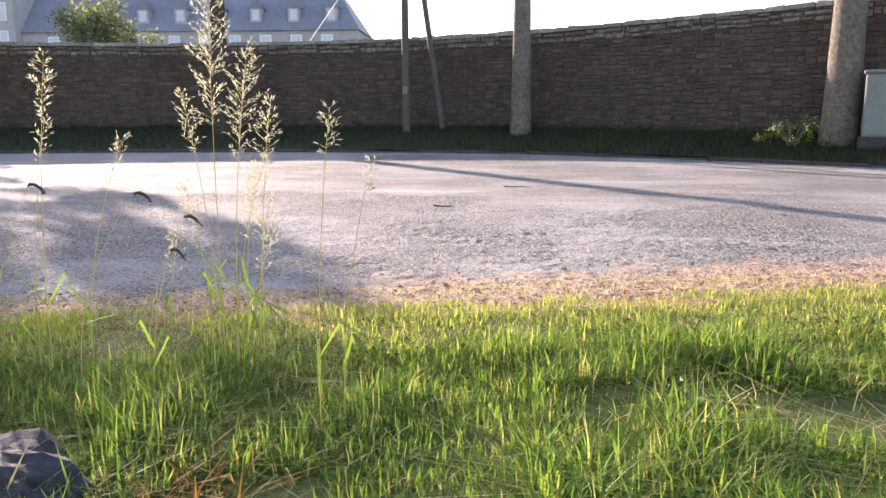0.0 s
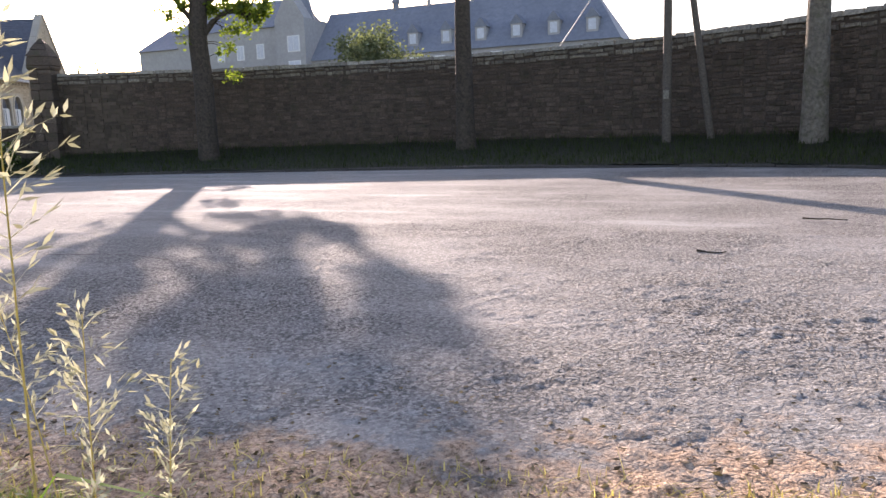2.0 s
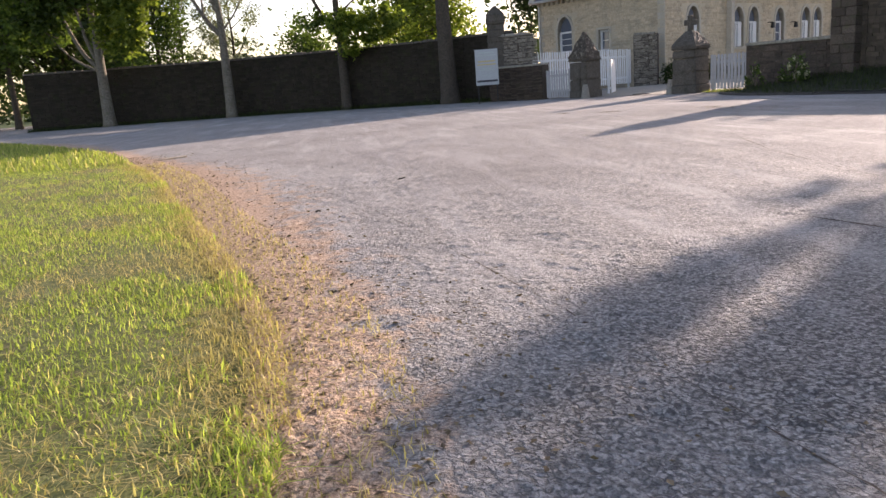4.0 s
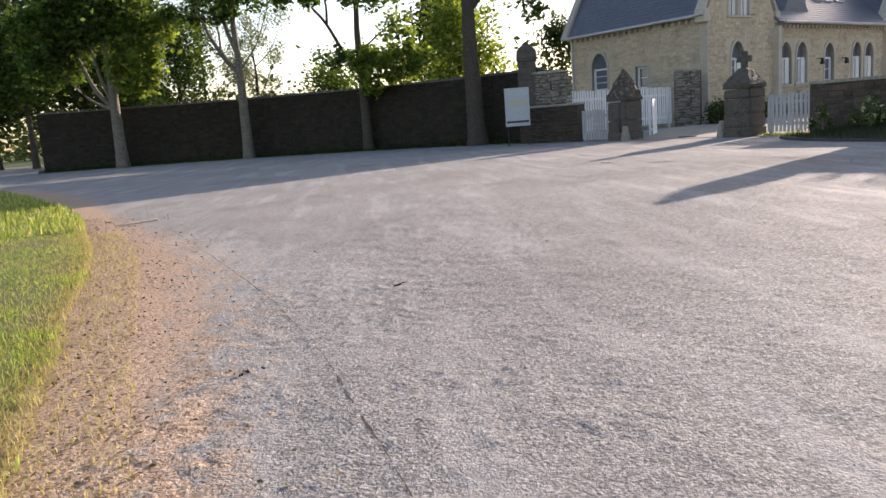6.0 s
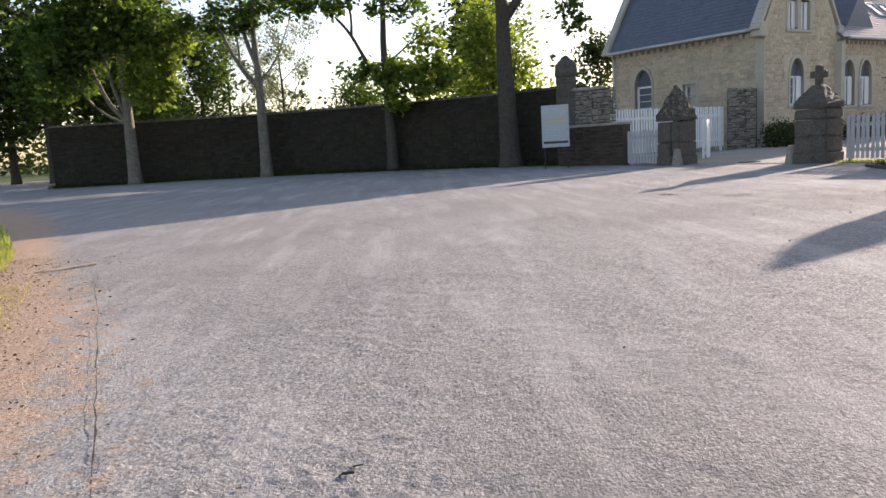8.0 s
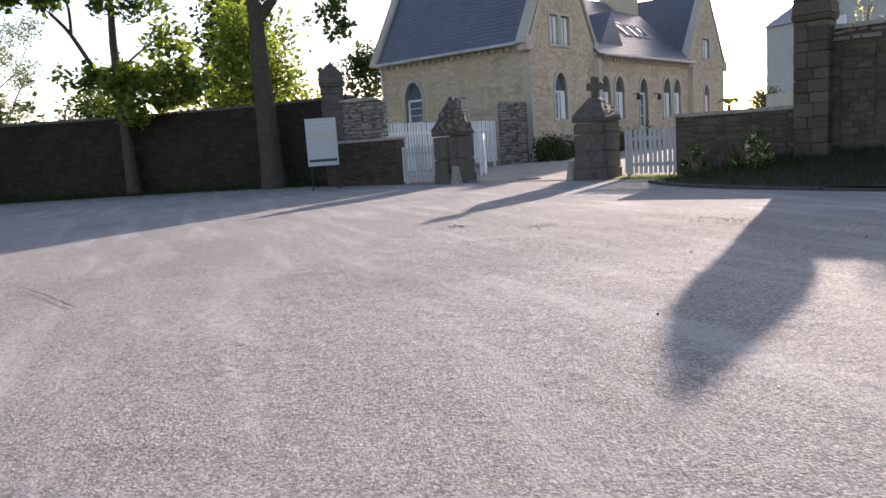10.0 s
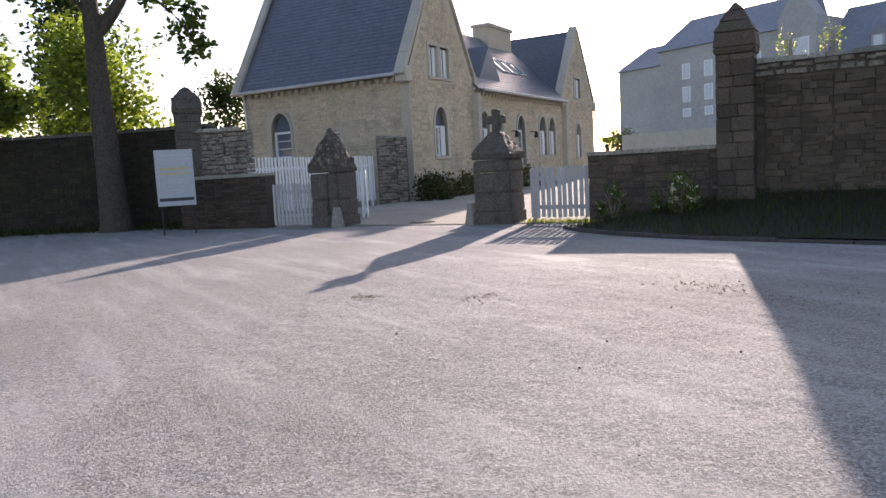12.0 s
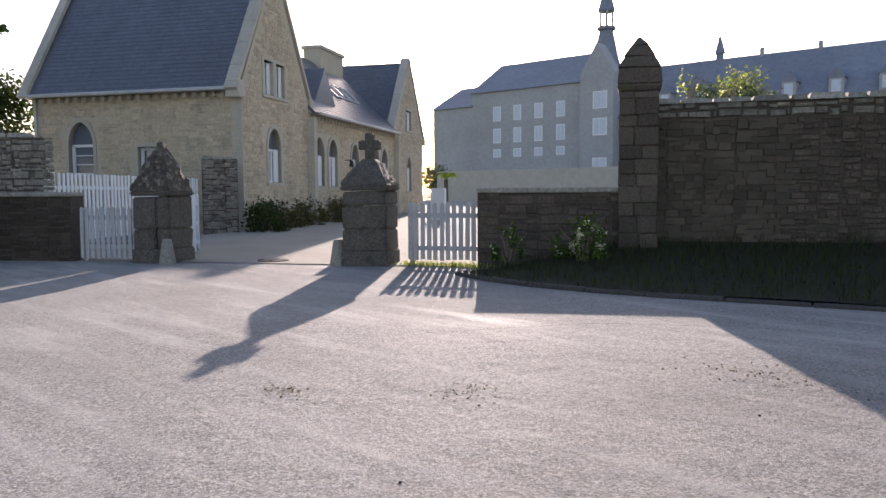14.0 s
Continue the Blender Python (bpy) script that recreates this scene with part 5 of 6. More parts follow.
tree("roadside_tree", "tall pollarded plane tree with leafy sprouts before the wall", (-14.85, 19.6), 0.3, 7.1, 5.0, 0.7, 0, 0.085, M["leaf_light"], M["bark"], 2, limbs=3, steep=0.8, taper=0.25,
     forks=((0.09, [on_plane(*p) for p in ((0.1, 0, 3.7), (0.5, 0.05, 4.2), (1.0, 0, 4.42), (1.5, -0.05, 4.25), (1.9, 0, 4.6), (1.97, 0.05, 5.2), (1.95, 0, 5.9))]),
            (0.08, [on_plane(*p) for p in ((-0.1, 0, 4.1), (-0.45, 0.05, 4.55), (-0.64, 0, 5.0), (-0.6, 0, 5.8))]),
            (0.08, [on_plane(*p) for p in ((0.1, 0, 4.5), (0.6, 0.1, 4.85), (0.95, 0, 5.3), (1.0, 0, 5.9))]),
            (0.05, [on_plane(*p) for p in ((0.6, 0, 4.95), (1.15, -0.1, 5.1), (1.3, -0.1, 5.8))]),
            (0.03, [on_plane(*p) for p in ((-0.1, 0, 3.9), (-0.5, 0, 4.2), (-0.95, 0, 4.27))])),
     masses=(("leaf_light", plane_cloud(0.9, 2.6, 0.4, 0.14, 60), plane_cloud(0.75, 3.3, 0.3, 0.2, 90), plane_cloud(0.85, 3.85, 0.35, 0.13, 110), plane_cloud(1.35, 4.0, 0.4, 0.15, 80), plane_cloud(-0.4, 3.7, 0.14, 0.35, 50)),
             ("leaf_light", plane_cloud(1.0, 4.45, 0.36, 0.14, 330), plane_cloud(1.5, 4.32, 0.38, 0.13, 280), plane_cloud(1.88, 4.5, 0.14, 0.24, 150), plane_cloud(0.5, 4.38, 0.25, 0.14, 220),
              plane_cloud(0.85, 5.4, 0.24, 0.45, 620), plane_cloud(1.2, 5.3, 0.2, 0.38, 520), plane_cloud(1.95, 5.35, 0.16, 0.42, 440), plane_cloud(1.42, 4.66, 0.12, 0.14, 110), plane_cloud(0.95, 4.72, 0.07, 0.14, 70), plane_cloud(1.55, 5.65, 0.26, 0.2, 280),
              plane_cloud(-0.6, 5.1, 0.14, 0.42, 420), plane_cloud(-0.85, 4.28, 0.2, 0.06, 70), plane_cloud(0.15, 4.95, 0.22, 0.35, 420), plane_cloud(0.0, 5.65, 0.4, 0.3, 600), plane_cloud(0.5, 6.15, 0.5, 0.3, 380), plane_cloud(1.35, 6.0, 0.4, 0.25, 170), plane_cloud(-0.3, 6.1, 0.3, 0.25, 110), plane_cloud(-0.35, 4.6, 0.12, 0.2, 120))))
tree("roadside_tree", "straight grey tree trunk on the grass bank", (-7.6, 21.7), 0.27, 15, 9.5, 2.6, 3500, 0.14, M["leaf"], M["bark"], 3, limbs=7)
tree("roadside_tree", "pale lichened tree trunk on the grass bank", (0.85, 20.7), 0.28, 15, 9.5, 2.6, 3500, 0.14, M["leaf"], M["ivy_bark"], 4, limbs=7)
tree("roadside_tree", "thick ivy-scarred tree trunk beside the cabinet", (6.95, 16.25), 0.34, 15, 9.5, 2.6, 3500, 0.14, M["leaf"], M["ivy_bark"], 5, limbs=7)
tree("roadside_tree", "thick dark trunk with a stub and drooping leafy limbs", (-34.5, 9.45), 0.42, 13, 8.0, 3.0, 5000, 0.15, M["leaf"], M["bark"], 6, lean=(0.0, -0.02), limbs=6,
     forks=((0.2, [(0, 0, 5.6), (0.1, 0.55, 6.3), (0.1, 1.0, 7.2), (0, 1.3, 8.6)]), (0.06, [(0.1, 0.8, 6.8), (0.1, 1.6, 6.6), (0.0, 2.4, 5.9), (0.0, 2.7, 5.2)]), (0.07, [(0, -0.2, 6.2), (0.2, -1.2, 6.9), (0.2, -2.2, 7.0)])),
     masses=(("leaf", ((0.0, 2.3, 5.7), (0.7, 0.75, 0.75), 330), ((0.0, 1.5, 6.9), (0.8, 0.8, 0.5), 260), ((0.1, -1.9, 7.0), (0.8, 1.0, 0.45), 320)),))
tree("roadside_tree", "slim pale trunk forking below a thin crown", (-40.4, -1.0), 0.27, 11, 7.0, 2.6, 2500, 0.15, M["leaf"], M["ivy_bark"], 7, limbs=6, steep=0.9, knot=110,
     forks=((0.13, [(0, 0, 4.0), (0.05, -0.55, 4.7), (0.1, -1.2, 5.9), (0.1, -1.7, 7.4)]), (0.06, [(0.08, -0.75, 5.0), (0.1, -0.75, 6.0), (0.1, -0.95, 7.2)]), (0.12, [(0, 0, 5.0), (0.05, -0.4, 6.2), (0.1, -0.5, 7.8)]), (0.05, [(0, 0.1, 4.3), (0.0, 0.9, 5.3), (0, 1.6, 6.9)])),
     masses=(("leaf", ((0.2, -1.6, 7.0), (0.9, 1.6, 0.8), 1100), ((0.0, 1.0, 7.6), (1.0, 1.5, 0.6), 600)), ("leaf_light", ((0.3, -0.3, 7.2), (0.6, 0.7, 0.5), 160))))
# Right-hand leaf clouds are lighter to paint in backlight; the left stays darker.
tree("roadside_tree", "pale-based tree with dense dark and bright green crown", (-41.1, -7.2), 0.3, 11, 6.5, 4.2, 14000, 0.17, M["leaf"], M["ivy_bark"], 8, limbs=10, steep=0.5, knot=130,
     forks=((0.12, [(0, 0, 2.8), (0.1, -0.7, 3.7), (0.1, -1.3, 5.2), (0, -1.9, 7.0)]), (0.1, [(0, 0, 2.9), (0.15, -0.4, 4.2), (0.2, -0.7, 6.0), (0.2, -0.9, 7.5)]), (0.09, [(0, 0, 3.0), (0.2, 0.4, 4.2), (0.3, 0.9, 6.0), (0.3, 1.3, 7.4)]), (0.07, [(0, 0, 2.7), (-0.1, -1.2, 3.4), (-0.2, -2.2, 4.6), (-0.2, -3.0, 6.2)])),
     masses=(("leaf_light", ((0.7, 1.4, 5.0), (0.8, 1.2, 1.8), 2900), ((0.6, 2.4, 6.2), (0.9, 1.2, 1.0), 1100)), ("leaf", ((0.0, 0.9, 6.9), (1.4, 2.0, 1.0), 2000), ((-0.3, -1.8, 6.6), (1.4, 2.6, 1.5), 5200), ((-0.4, -2.6, 5.0), (1.2, 1.8, 1.1), 1600))))
tree("roadside_tree", "dark-limbed tree with bright foliage hanging before the wall", (-38.3, 4.85), 0.26, 11, 7.5, 2.6, 3000, 0.15, M["leaf"], M["bark"], 9, limbs=6, lean=(0.0, -0.01),
     forks=((0.1, [(0, 0, 3.6), (0.1, -0.8, 4.6), (0.1, -1.5, 5.9), (0.1, -2.3, 6.8), (0.1, -3.0, 7.3)]), (0.06, [(0.1, -1.4, 5.8), (0.1, -1.4, 6.8), (0.1, -1.8, 7.8)]), (0.06, [(0, 0, 3.4), (0.5, 1.0, 4.1), (0.7, 2.2, 4.4), (0.8, 3.2, 4.1)]), (0.05, [(0, 0, 4.5), (0.4, 1.2, 5.4), (0.6, 2.2, 5.8)])),
     masses=(("leaf_light", ((0.7, 1.0, 3.9), (0.9, 1.9, 0.85), 2300), ((0.8, 0.2, 3.0), (0.7, 0.6, 0.45), 330), ((0.7, 2.7, 3.9), (0.7, 0.9, 0.4), 320), ((0.5, 1.8, 5.4), (0.8, 1.1, 0.6), 420)),
             ("leaf", ((0.1, -1.5, 4.2), (0.7, 0.7, 0.5), 230), ((0.1, -2.6, 7.2), (0.9, 1.6, 0.6), 800), ((0.2, 0.8, 7.0), (1.0, 1.6, 0.7), 500), ((0.1, -0.2, 4.2), (0.6, 0.5, 0.7), 220))))
for nm, lb, (bx, bd), r, h, first, spread, n, sz, mt, sd in (
    ("wood_tree", "dark dense woodland tree", (-0.56, 49), 0.3, 12, 1.5, 4.5, 9000, 0.26, "leaf_dark", 20),
    ("wood_tree", "dark dense woodland tree", (-0.66, 45), 0.3, 13, 1.2, 4.5, 9000, 0.26, "leaf_dark", 21),
    ("wood_tree", "fork-trunked tree at the wall's end", (-0.51, 46), 0.22, 10, 3.0, 3.6, 6000, 0.22, "leaf", 22),
    ("garden_tree", "thin-crowned green tree behind the wall", (-0.305, 50), 0.2, 9.5, 1.8, 3.6, 12000, 0.14, "leaf", 31),
    ("shrub_tree", "low dark shrubby tree behind the wall", (-0.36, 47), 0.15, 5.0, 0.6, 3.2, 9000, 0.15, "leaf", 23),
    ("birch_tree", "thin airy tree with haze-paled leaves", (-0.2, 56), 0.16, 11, 1.4, 4.2, 12000, 0.1, "hazy_leaf", 24),
    ("birch_tree", "thin airy tree with haze-paled leaves", (-0.27, 54), 0.15, 10, 1.4, 3.8, 11000, 0.1, "hazy_leaf", 29),
    ("shrub_tree", "dark shrubby tree far behind the wall", (-0.1, 60), 0.2, 5.2, 0.8, 3.4, 9000, 0.17, "leaf", 25),
    ("garden_tree", "rounded sunlit bright green tree", (0.075, 45), 0.25, 7.4, 0.9, 3.4, 11000, 0.19, "leaf_light", 26),
    ("tall_tree", "tall dark tree rising behind the garden", (0.055, 62), 0.35, 15, 3.0, 3.6, 8000, 0.28, "leaf_dark", 27),
    ("pine_tree", "dark pine beside the house roof", (0.213, 70), 0.25, 9.6, 5.0, 2.6, 4200, 0.2, "leaf_dark", 28),
    ("wood_tree", "dark dense woodland tree", (-0.43, 53), 0.3, 12, 1.5, 4.8, 12000, 0.3, "leaf_dark", 35),
    ("wood_tree", "dark dense woodland tree", (-0.36, 66), 0.3, 9, 1.5, 3.6, 4500, 0.22, "leaf_dark", 36),
    ("wood_tree", "dark dense woodland tree", (-0.46, 60), 0.3, 12, 2.0, 5.0, 5000, 0.3, "leaf_dark", 30),
):
    tree(nm, lb, at_bearing(bx, bd), r, h, first, spread, n, sz, M[mt], M["bark"], sd, limbs=11, steep=0.35, knot=120)
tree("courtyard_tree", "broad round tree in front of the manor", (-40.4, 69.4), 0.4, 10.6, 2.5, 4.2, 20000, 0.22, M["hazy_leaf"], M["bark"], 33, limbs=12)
tree("courtyard_tree", "tree beyond the house gable, haze in its leaf colour", (-97, 90), 0.3, 5.2, 1.0, 2.0, 4000, 0.22, M["hazy_leaf"], M["bark"], 34, limbs=10)

# far woods on the left horizon
nr = np.random.default_rng(77)
P = []
for k in range(110):
    bx, d = nr.uniform(-1.1, 0.28), nr.uniform(80, 110)
    x, y = at_bearing(bx, d)
    top = nr.uniform(4.5, 9.0)
    n = 90
    c = np.c_[nr.normal(x, 2.4, n), nr.normal(y, 2.4, n), np.abs(nr.normal(0, 0.5, n)) * top]
    P.append(c)
leaves("far_woods", np.concatenate(P), 0.8, M["leaf_dark"], nr, None, "distant dark belt of woods", "stuff")


# ---- utility pole and cabinet ----
def pole():
    t = thing("utility_pole", "silvered wooden utility pole with a leaning strut", "utility pole", at=(-2.35, 21.9, 0.3))
    for nm, a, b, r in (("post", (0, 0, -0.3), (0, 0, 8.0), 0.11), ("strut", (1.05, 0.25, -0.3), (0.1, 0.0, 6.6), 0.09)):
        v, f = [], []
        a, b = Vector(a), Vector(b)
        tube(v, f, [a.lerp(b, k / 6) for k in range(7)], [r * (1 - 0.05 * k) for k in range(7)], 10)
        raw(nm, v, f, M["pole"], t, smooth=True)
    bm = bmesh.new()
    box(bm, -0.06, -0.14, 1.1, 0.06, -0.1, 1.3)
    part("number_plate", bm, M["cap"], t, "small pale plate")
    v, f = [], []
    tube(v, f, [Vector((0, 0, 6.0)), Vector((-2.75, 1.8, 3.35)), Vector((-6.2, 4.05, 0.0))], [0.013, 0.013, 0.013], 6)
    raw("stay_wire", v, f, M["white"], t, "pale stay wire running down behind the wall")
    for z in (7.2, 7.5):
        bm = bmesh.new()
        bmesh.ops.create_cone(bm, cap_ends=True, segments=8, radius1=0.05, radius2=0.03, depth=0.14, matrix=Matrix.Translation((0.0, -0.14, z)))
        part("insulator", bm, M["white"], t)


pole()


def cabinet():
    t = thing("utility_cabinet", "pale grey metal utility cabinet on the grass bank", "cabinet", at=(7.62, 15.45, 0.33))
    t.rotation_euler = (0, 0, radians(-20))
    bm = bmesh.new()
    box(bm, -0.6, -0.2, -0.1, 0.6, 0.2, 0.12)
    part("plinth", bm, M["kerb"], t)
    bm = bmesh.new()
    box(bm, -0.56, -0.18, 0.12, 0.56, 0.18, 1.22)
    soften(bm, 0.012)
    part("body", bm, M["box"], t)
    bm = bmesh.new()
    box(bm, -0.6, -0.22, 1.222, 0.6, 0.22, 1.29)
    soften(bm, 0.02)
    part("lid", bm, M["box"], t)
    for x0, x1 in ((-0.54, -0.01), (0.01, 0.54)):
        bm = bmesh.new()
        box(bm, x0, -0.196, 0.15, x1, -0.182, 1.19)
        soften(bm, 0.005)
        d = part("door", bm, M["box"], t)
        bm = bmesh.new()
        xh = x1 - 0.06 if x1 < 0 else x0 + 0.03
        box(bm, xh, -0.215, 0.62, xh + 0.03, -0.198, 0.76)
        part("handle", bm, M["iron"], d)


cabinet()


# ---- information board ----
def board():
    t = thing("information_board", "off-white information board with small print on a frame", "sign", at=(-30.75, 10.45, 0))
    t.rotation_euler = (0, 0, radians(76))
    bm = bmesh.new()
    box(bm, -0.455, 0, 0.72, 0.455, 0.03, 2.12)
    soften(bm, 0.006)
    part("panel", bm, M["board"], t)
    for x in (-0.4, 0.36):
        bm = bmesh.new()
        box(bm, x, 0.032, -0.05, x + 0.04, 0.07, 2.06)
        soften(bm, 0.008)
        part("post", bm, M["iron"], t)
    for z, w, h, mt in ((1.96, 0.62, 0.05, "print"), (1.86, 0.78, 0.04, "print"), (1.62, 0.7, 0.06, "amber"), (1.5, 0.74, 0.05, "amber"), (1.36, 0.5, 0.025, "print"), (1.3, 0.55, 0.025, "print"), (1.1, 0.4, 0.025, "print"), (0.84, 0.82, 0.08, "ink")):
        bm = bmesh.new()
        box(bm, -w / 2, -0.006, z, w / 2, -0.002, z + h)
        part("print_line", bm, M[mt], t)


board()


# ---- shrubs, hedge and flowers ----
def shrub(name, label, at, size, n, leaf, material, seed, category="shrub", flowers=0, petal=0.05):
    t = thing(name, label, category, at=at)
    r = np.random.default_rng(seed)
    verts, faces = [], []
    g = random.Random(seed)
    for k in range(9):
        e = Vector((g.uniform(-0.8, 0.8) * size[0], g.uniform(-0.8, 0.8) * size[1], size[2] * g.uniform(0.6, 0.95)))
        tube(verts, faces, [Vector((e.x * 0.15, e.y * 0.15, -0.05)), e * 0.5 + Vector((0, 0, 0.05)), e], [0.008, 0.006, 0.003], 5)
    raw("stem_tangle", verts, faces, M["wood"], t, kind="stuff")
    knots = r.normal(size=(max(14, n // 30), 3))
    knots /= np.linalg.norm(knots, axis=1)[:, None]
    knots *= r.uniform(0.35, 1.0, (len(knots), 1)) ** 0.5
    knots[:, 2] = np.abs(knots[:, 2])
    C = (knots[r.integers(0, len(knots), n)] + r.normal(size=(n, 3)) * 0.13) * np.array(size)
    C[:, 2] = np.abs(C[:, 2]) + 0.02
    leaves("foliage", C, leaf, material, r, t, kind="stuff")
    if flowers:
        f = knots[r.integers(0, len(knots), 30)]
        C = (f[r.integers(0, 30, flowers)] * 1.05 + r.normal(size=(flowers, 3)) * 0.06) * np.array(size)
        C[:, 2] = np.abs(C[:, 2]) + 0.05
        leaves("blossom", C, petal, M["petal"], r, t, "cream flower clusters", kind="stuff")
    return t


shrub("flowering_shrub", "shrub with cream flower heads before the low wall", (-20.9, 17.45, 0.25), (0.62, 0.32, 0.75), 620, 0.07, M["leaf"], 51, flowers=420)
shrub("flowering_shrub", "small leafy plant against the low wall", (-22.0, 16.85, 0.2), (0.4, 0.25, 0.6), 260, 0.07, M["leaf"], 52, flowers=40)
shrub("wall_plant", "thin pale shoots on the wall top", (-20.15, 19.64, 2.85), (0.3, 0.22, 0.75), 70, 0.05, M["leaf_light"], 54, flowers=60, petal=0.035)
shrub("wall_plant", "thin pale shoots on the wall top", (-19.53, 20.0, 2.85), (0.3, 0.22, 0.68), 90, 0.05, M["leaf_light"], 53, flowers=80, petal=0.035)
shrub("bush", "dark bush beside the fence pier", (-36.1, 20.9, 0.05), (0.75, 0.7, 1.15), 1800, 0.09, M["leaf_dark"], 55, "bush")
for k in range(9):
    a = 0.6 + k * 1.15
    q = CH @ Vector((a, -0.75, 0))
    if 4.9 < a < 5.6:
        continue
    shrub("hedge_shrub", "low brown-green hedge shrub at the house foot", (q.x, q.y, 0.05), (0.8, 0.6, 1.0 if k < 5 else 1.1), 1000, 0.09, M["hedge"], 60 + k, "hedge").name = "hedge_shrub"
shrub("cabinet_weeds", "pale flowering weeds at the trunk foot", (6.0, 15.9, 0.33), (0.6, 0.35, 0.5), 300, 0.07, M["leaf_light"], 72, flowers=90, petal=0.045)


def palm():
    t = thing("potted_palm", "small palm behind a white barrier in the courtyard", "palm", at=(-37.86, 31.66, 0.1))
    v, f = [], []
    tube(v, f, [Vector((0, 0, 0)), Vector((0.03, 0, 1.0)), Vector((0, 0, 1.9))], [0.13, 0.1, 0.09], 8)
    raw("trunk", v, f, M["bark"], t)
    g = random.Random(4)
    for k in range(14):
        a, L = k * 0.9, g.uniform(0.6, 0.85)
        d = Vector((math.cos(a), math.sin(a), 0))
        s = Vector((-d.y, d.x, 0)) * 0.12
        p = [Vector((0, 0, 1.9)) + d * L * q + Vector((0, 0, h)) for q, h in ((0.05, 0.02), (0.5, 0.3), (1.0, 0.02))]
        raw("frond", [tuple(p[0] - s * 0.3), tuple(p[0] + s * 0.3), tuple(p[1] + s), tuple(p[1] - s), tuple(p[2])], [(0, 1, 2, 3), (3, 2, 4)], M["leaf_light"], t)


palm()
t = thing("white_barrier", "white painted barrier post by the courtyard", "barrier", at=(-37.5, 30.8, 0.1))
bm = bmesh.new()
box(bm, -0.45, -0.06, 0.0, 0.45, 0.06, 1.5)
soften(bm, 0.02)
part("panel", bm, M["white"], t)

# ---- grass ----
gr = np.random.default_rng(8)


def clear(p):
    """Leaves a narrow trodden line through the tall grass."""
    return p[~((np.abs(p[:, 0] - 1.17) < 0.17) & (p[:, 1] < 3.8))]


def scatter(n, x0, x1, d0, d1, power=1.0):
    x = gr.uniform(x0, x1, n)
    d = d0 + (d1 - d0) * gr.uniform(0, 1, n) ** power
    return np.c_[x, edge_y(x) - d]


xy = clear(scatter(60000, -1.0, 4.6, 0.7, 2.9))
big = np.array([noise.noise(Vector((p[0] * 1.3, p[1] * 1.3, 2))) for p in xy])
xy = xy[big > -0.35]
blades("meadow_grass", xy, 0.02, 0.1, 0.0065, 1.2, M["grass"], gr, tuft=0.65, curl=0.75, label="lush green meadow grass on the verge")
xy = clear(scatter(14000, -1.0, 4.6, 0.95, 2.9))
big = np.array([noise.noise(Vector((p[0] * 2.1, p[1] * 2.1, 5))) for p in xy])
xy = xy[big > 0.02]
blades("tall_grass", xy, 0.02, 0.15, 0.007, 1.4, M["grass"], gr, tuft=0.5, curl=0.8, label="long arching green grass tufts on the verge")
xy = clear(scatter(2600, -2.2, 4.6, 0.9, 2.9))
blades("dead_grass", xy[:1300], 0.02, 0.11, 0.005, 1.2, M["dead_blade"], gr, curl=1.2, label="dead straw blades among the green grass")
xy = np.c_[gr.normal(0.52, 0.09, 80), gr.normal(2.75, 0.08, 80)]
blades("brown_tuft", xy, 0.02, 0.13, 0.008, 0.9, M["brown_blade"], gr, curl=1.0, label="tuft of withered orange-brown blades")
xy = scatter(7000, 0.85, 1.5, 0.7, 2.9)
blades("trodden_grass", xy, 0.025, 0.065, 0.006, 1.0, M["grass"], gr, label="shorter green grass in the verge")
c = np.concatenate([np.c_[gr.normal(x, 0.16, 260), gr.normal(y, 0.07, 260), np.abs(gr.normal(0.05, 0.02, 260))] for x, y in ((1.65, 4.25), (2.1, 4.2), (0.8, 3.9), (2.7, 4.45), (3.4, 4.3), (1.9, 3.5))])
leaves("clover_patch", c, 0.02, M["leaf"], gr, None, "low broad-leaved weeds in the verge", "stuff", 0.5)
xy = scatter(24000, -1.0, 6.0, -0.05, 0.95)
big = np.array([noise.noise(Vector((p[0] * 2.0, p[1] * 3.0, 4))) for p in xy])
blades("dry_edge_grass", xy[big < -0.12], 0.02, 0.035, 0.005, 1.4, M["straw_blade"], gr, curl=0.9, label="dry straw patches along the verge edge")
xy = xy[big >= -0.12]
blades("verge_edge_grass", xy, 0.03, 0.05, 0.006, 1.1, M["short_grass"], gr, label="dry yellow-green grass along the verge edge")
xy = scatter(15000, -13.0, 4.0, -0.5, 0.45)
blades("straw_fringe", xy, 0.01, 0.035, 0.005, 1.2, M["straw_blade"], gr, label="sparse dry straw along the verge edge")
xy = np.concatenate([scatter(95000, -7.5, -0.6, -0.1, 2.6, 1.1), scatter(70000, -16.0, -7.5, -0.05, 3.2, 1.3)])
big = np.array([noise.noise(Vector((p[0] * 1.1, p[1] * 1.6, 9))) + 0.5 * noise.noise(Vector((p[0] * 4.0, p[1] * 4.0, 3))) for p in xy])
dry = big + gr.normal(0, 0.22, len(big)) < np.interp(edge_y(xy[:, 0]) - xy[:, 1], (0.0, 0.5, 1.4, 3.0), (0.3, 0.0, -0.32, -0.5))
blades("dry_grass", xy[dry][::2], 0.012, 0.05, 0.0045, 1.4, M["straw_blade"], gr, curl=0.9, label="dry yellow patches in the corner verge")
xy = xy[~dry]
blades("mown_grass", xy, 0.012, 0.052, 0.0055, 1.2, M["mown"], gr, label="short dry grass on the corner verge")
xy = scatter(16000, -30.0, -13.0, 0.0, 5.0, 1.2)
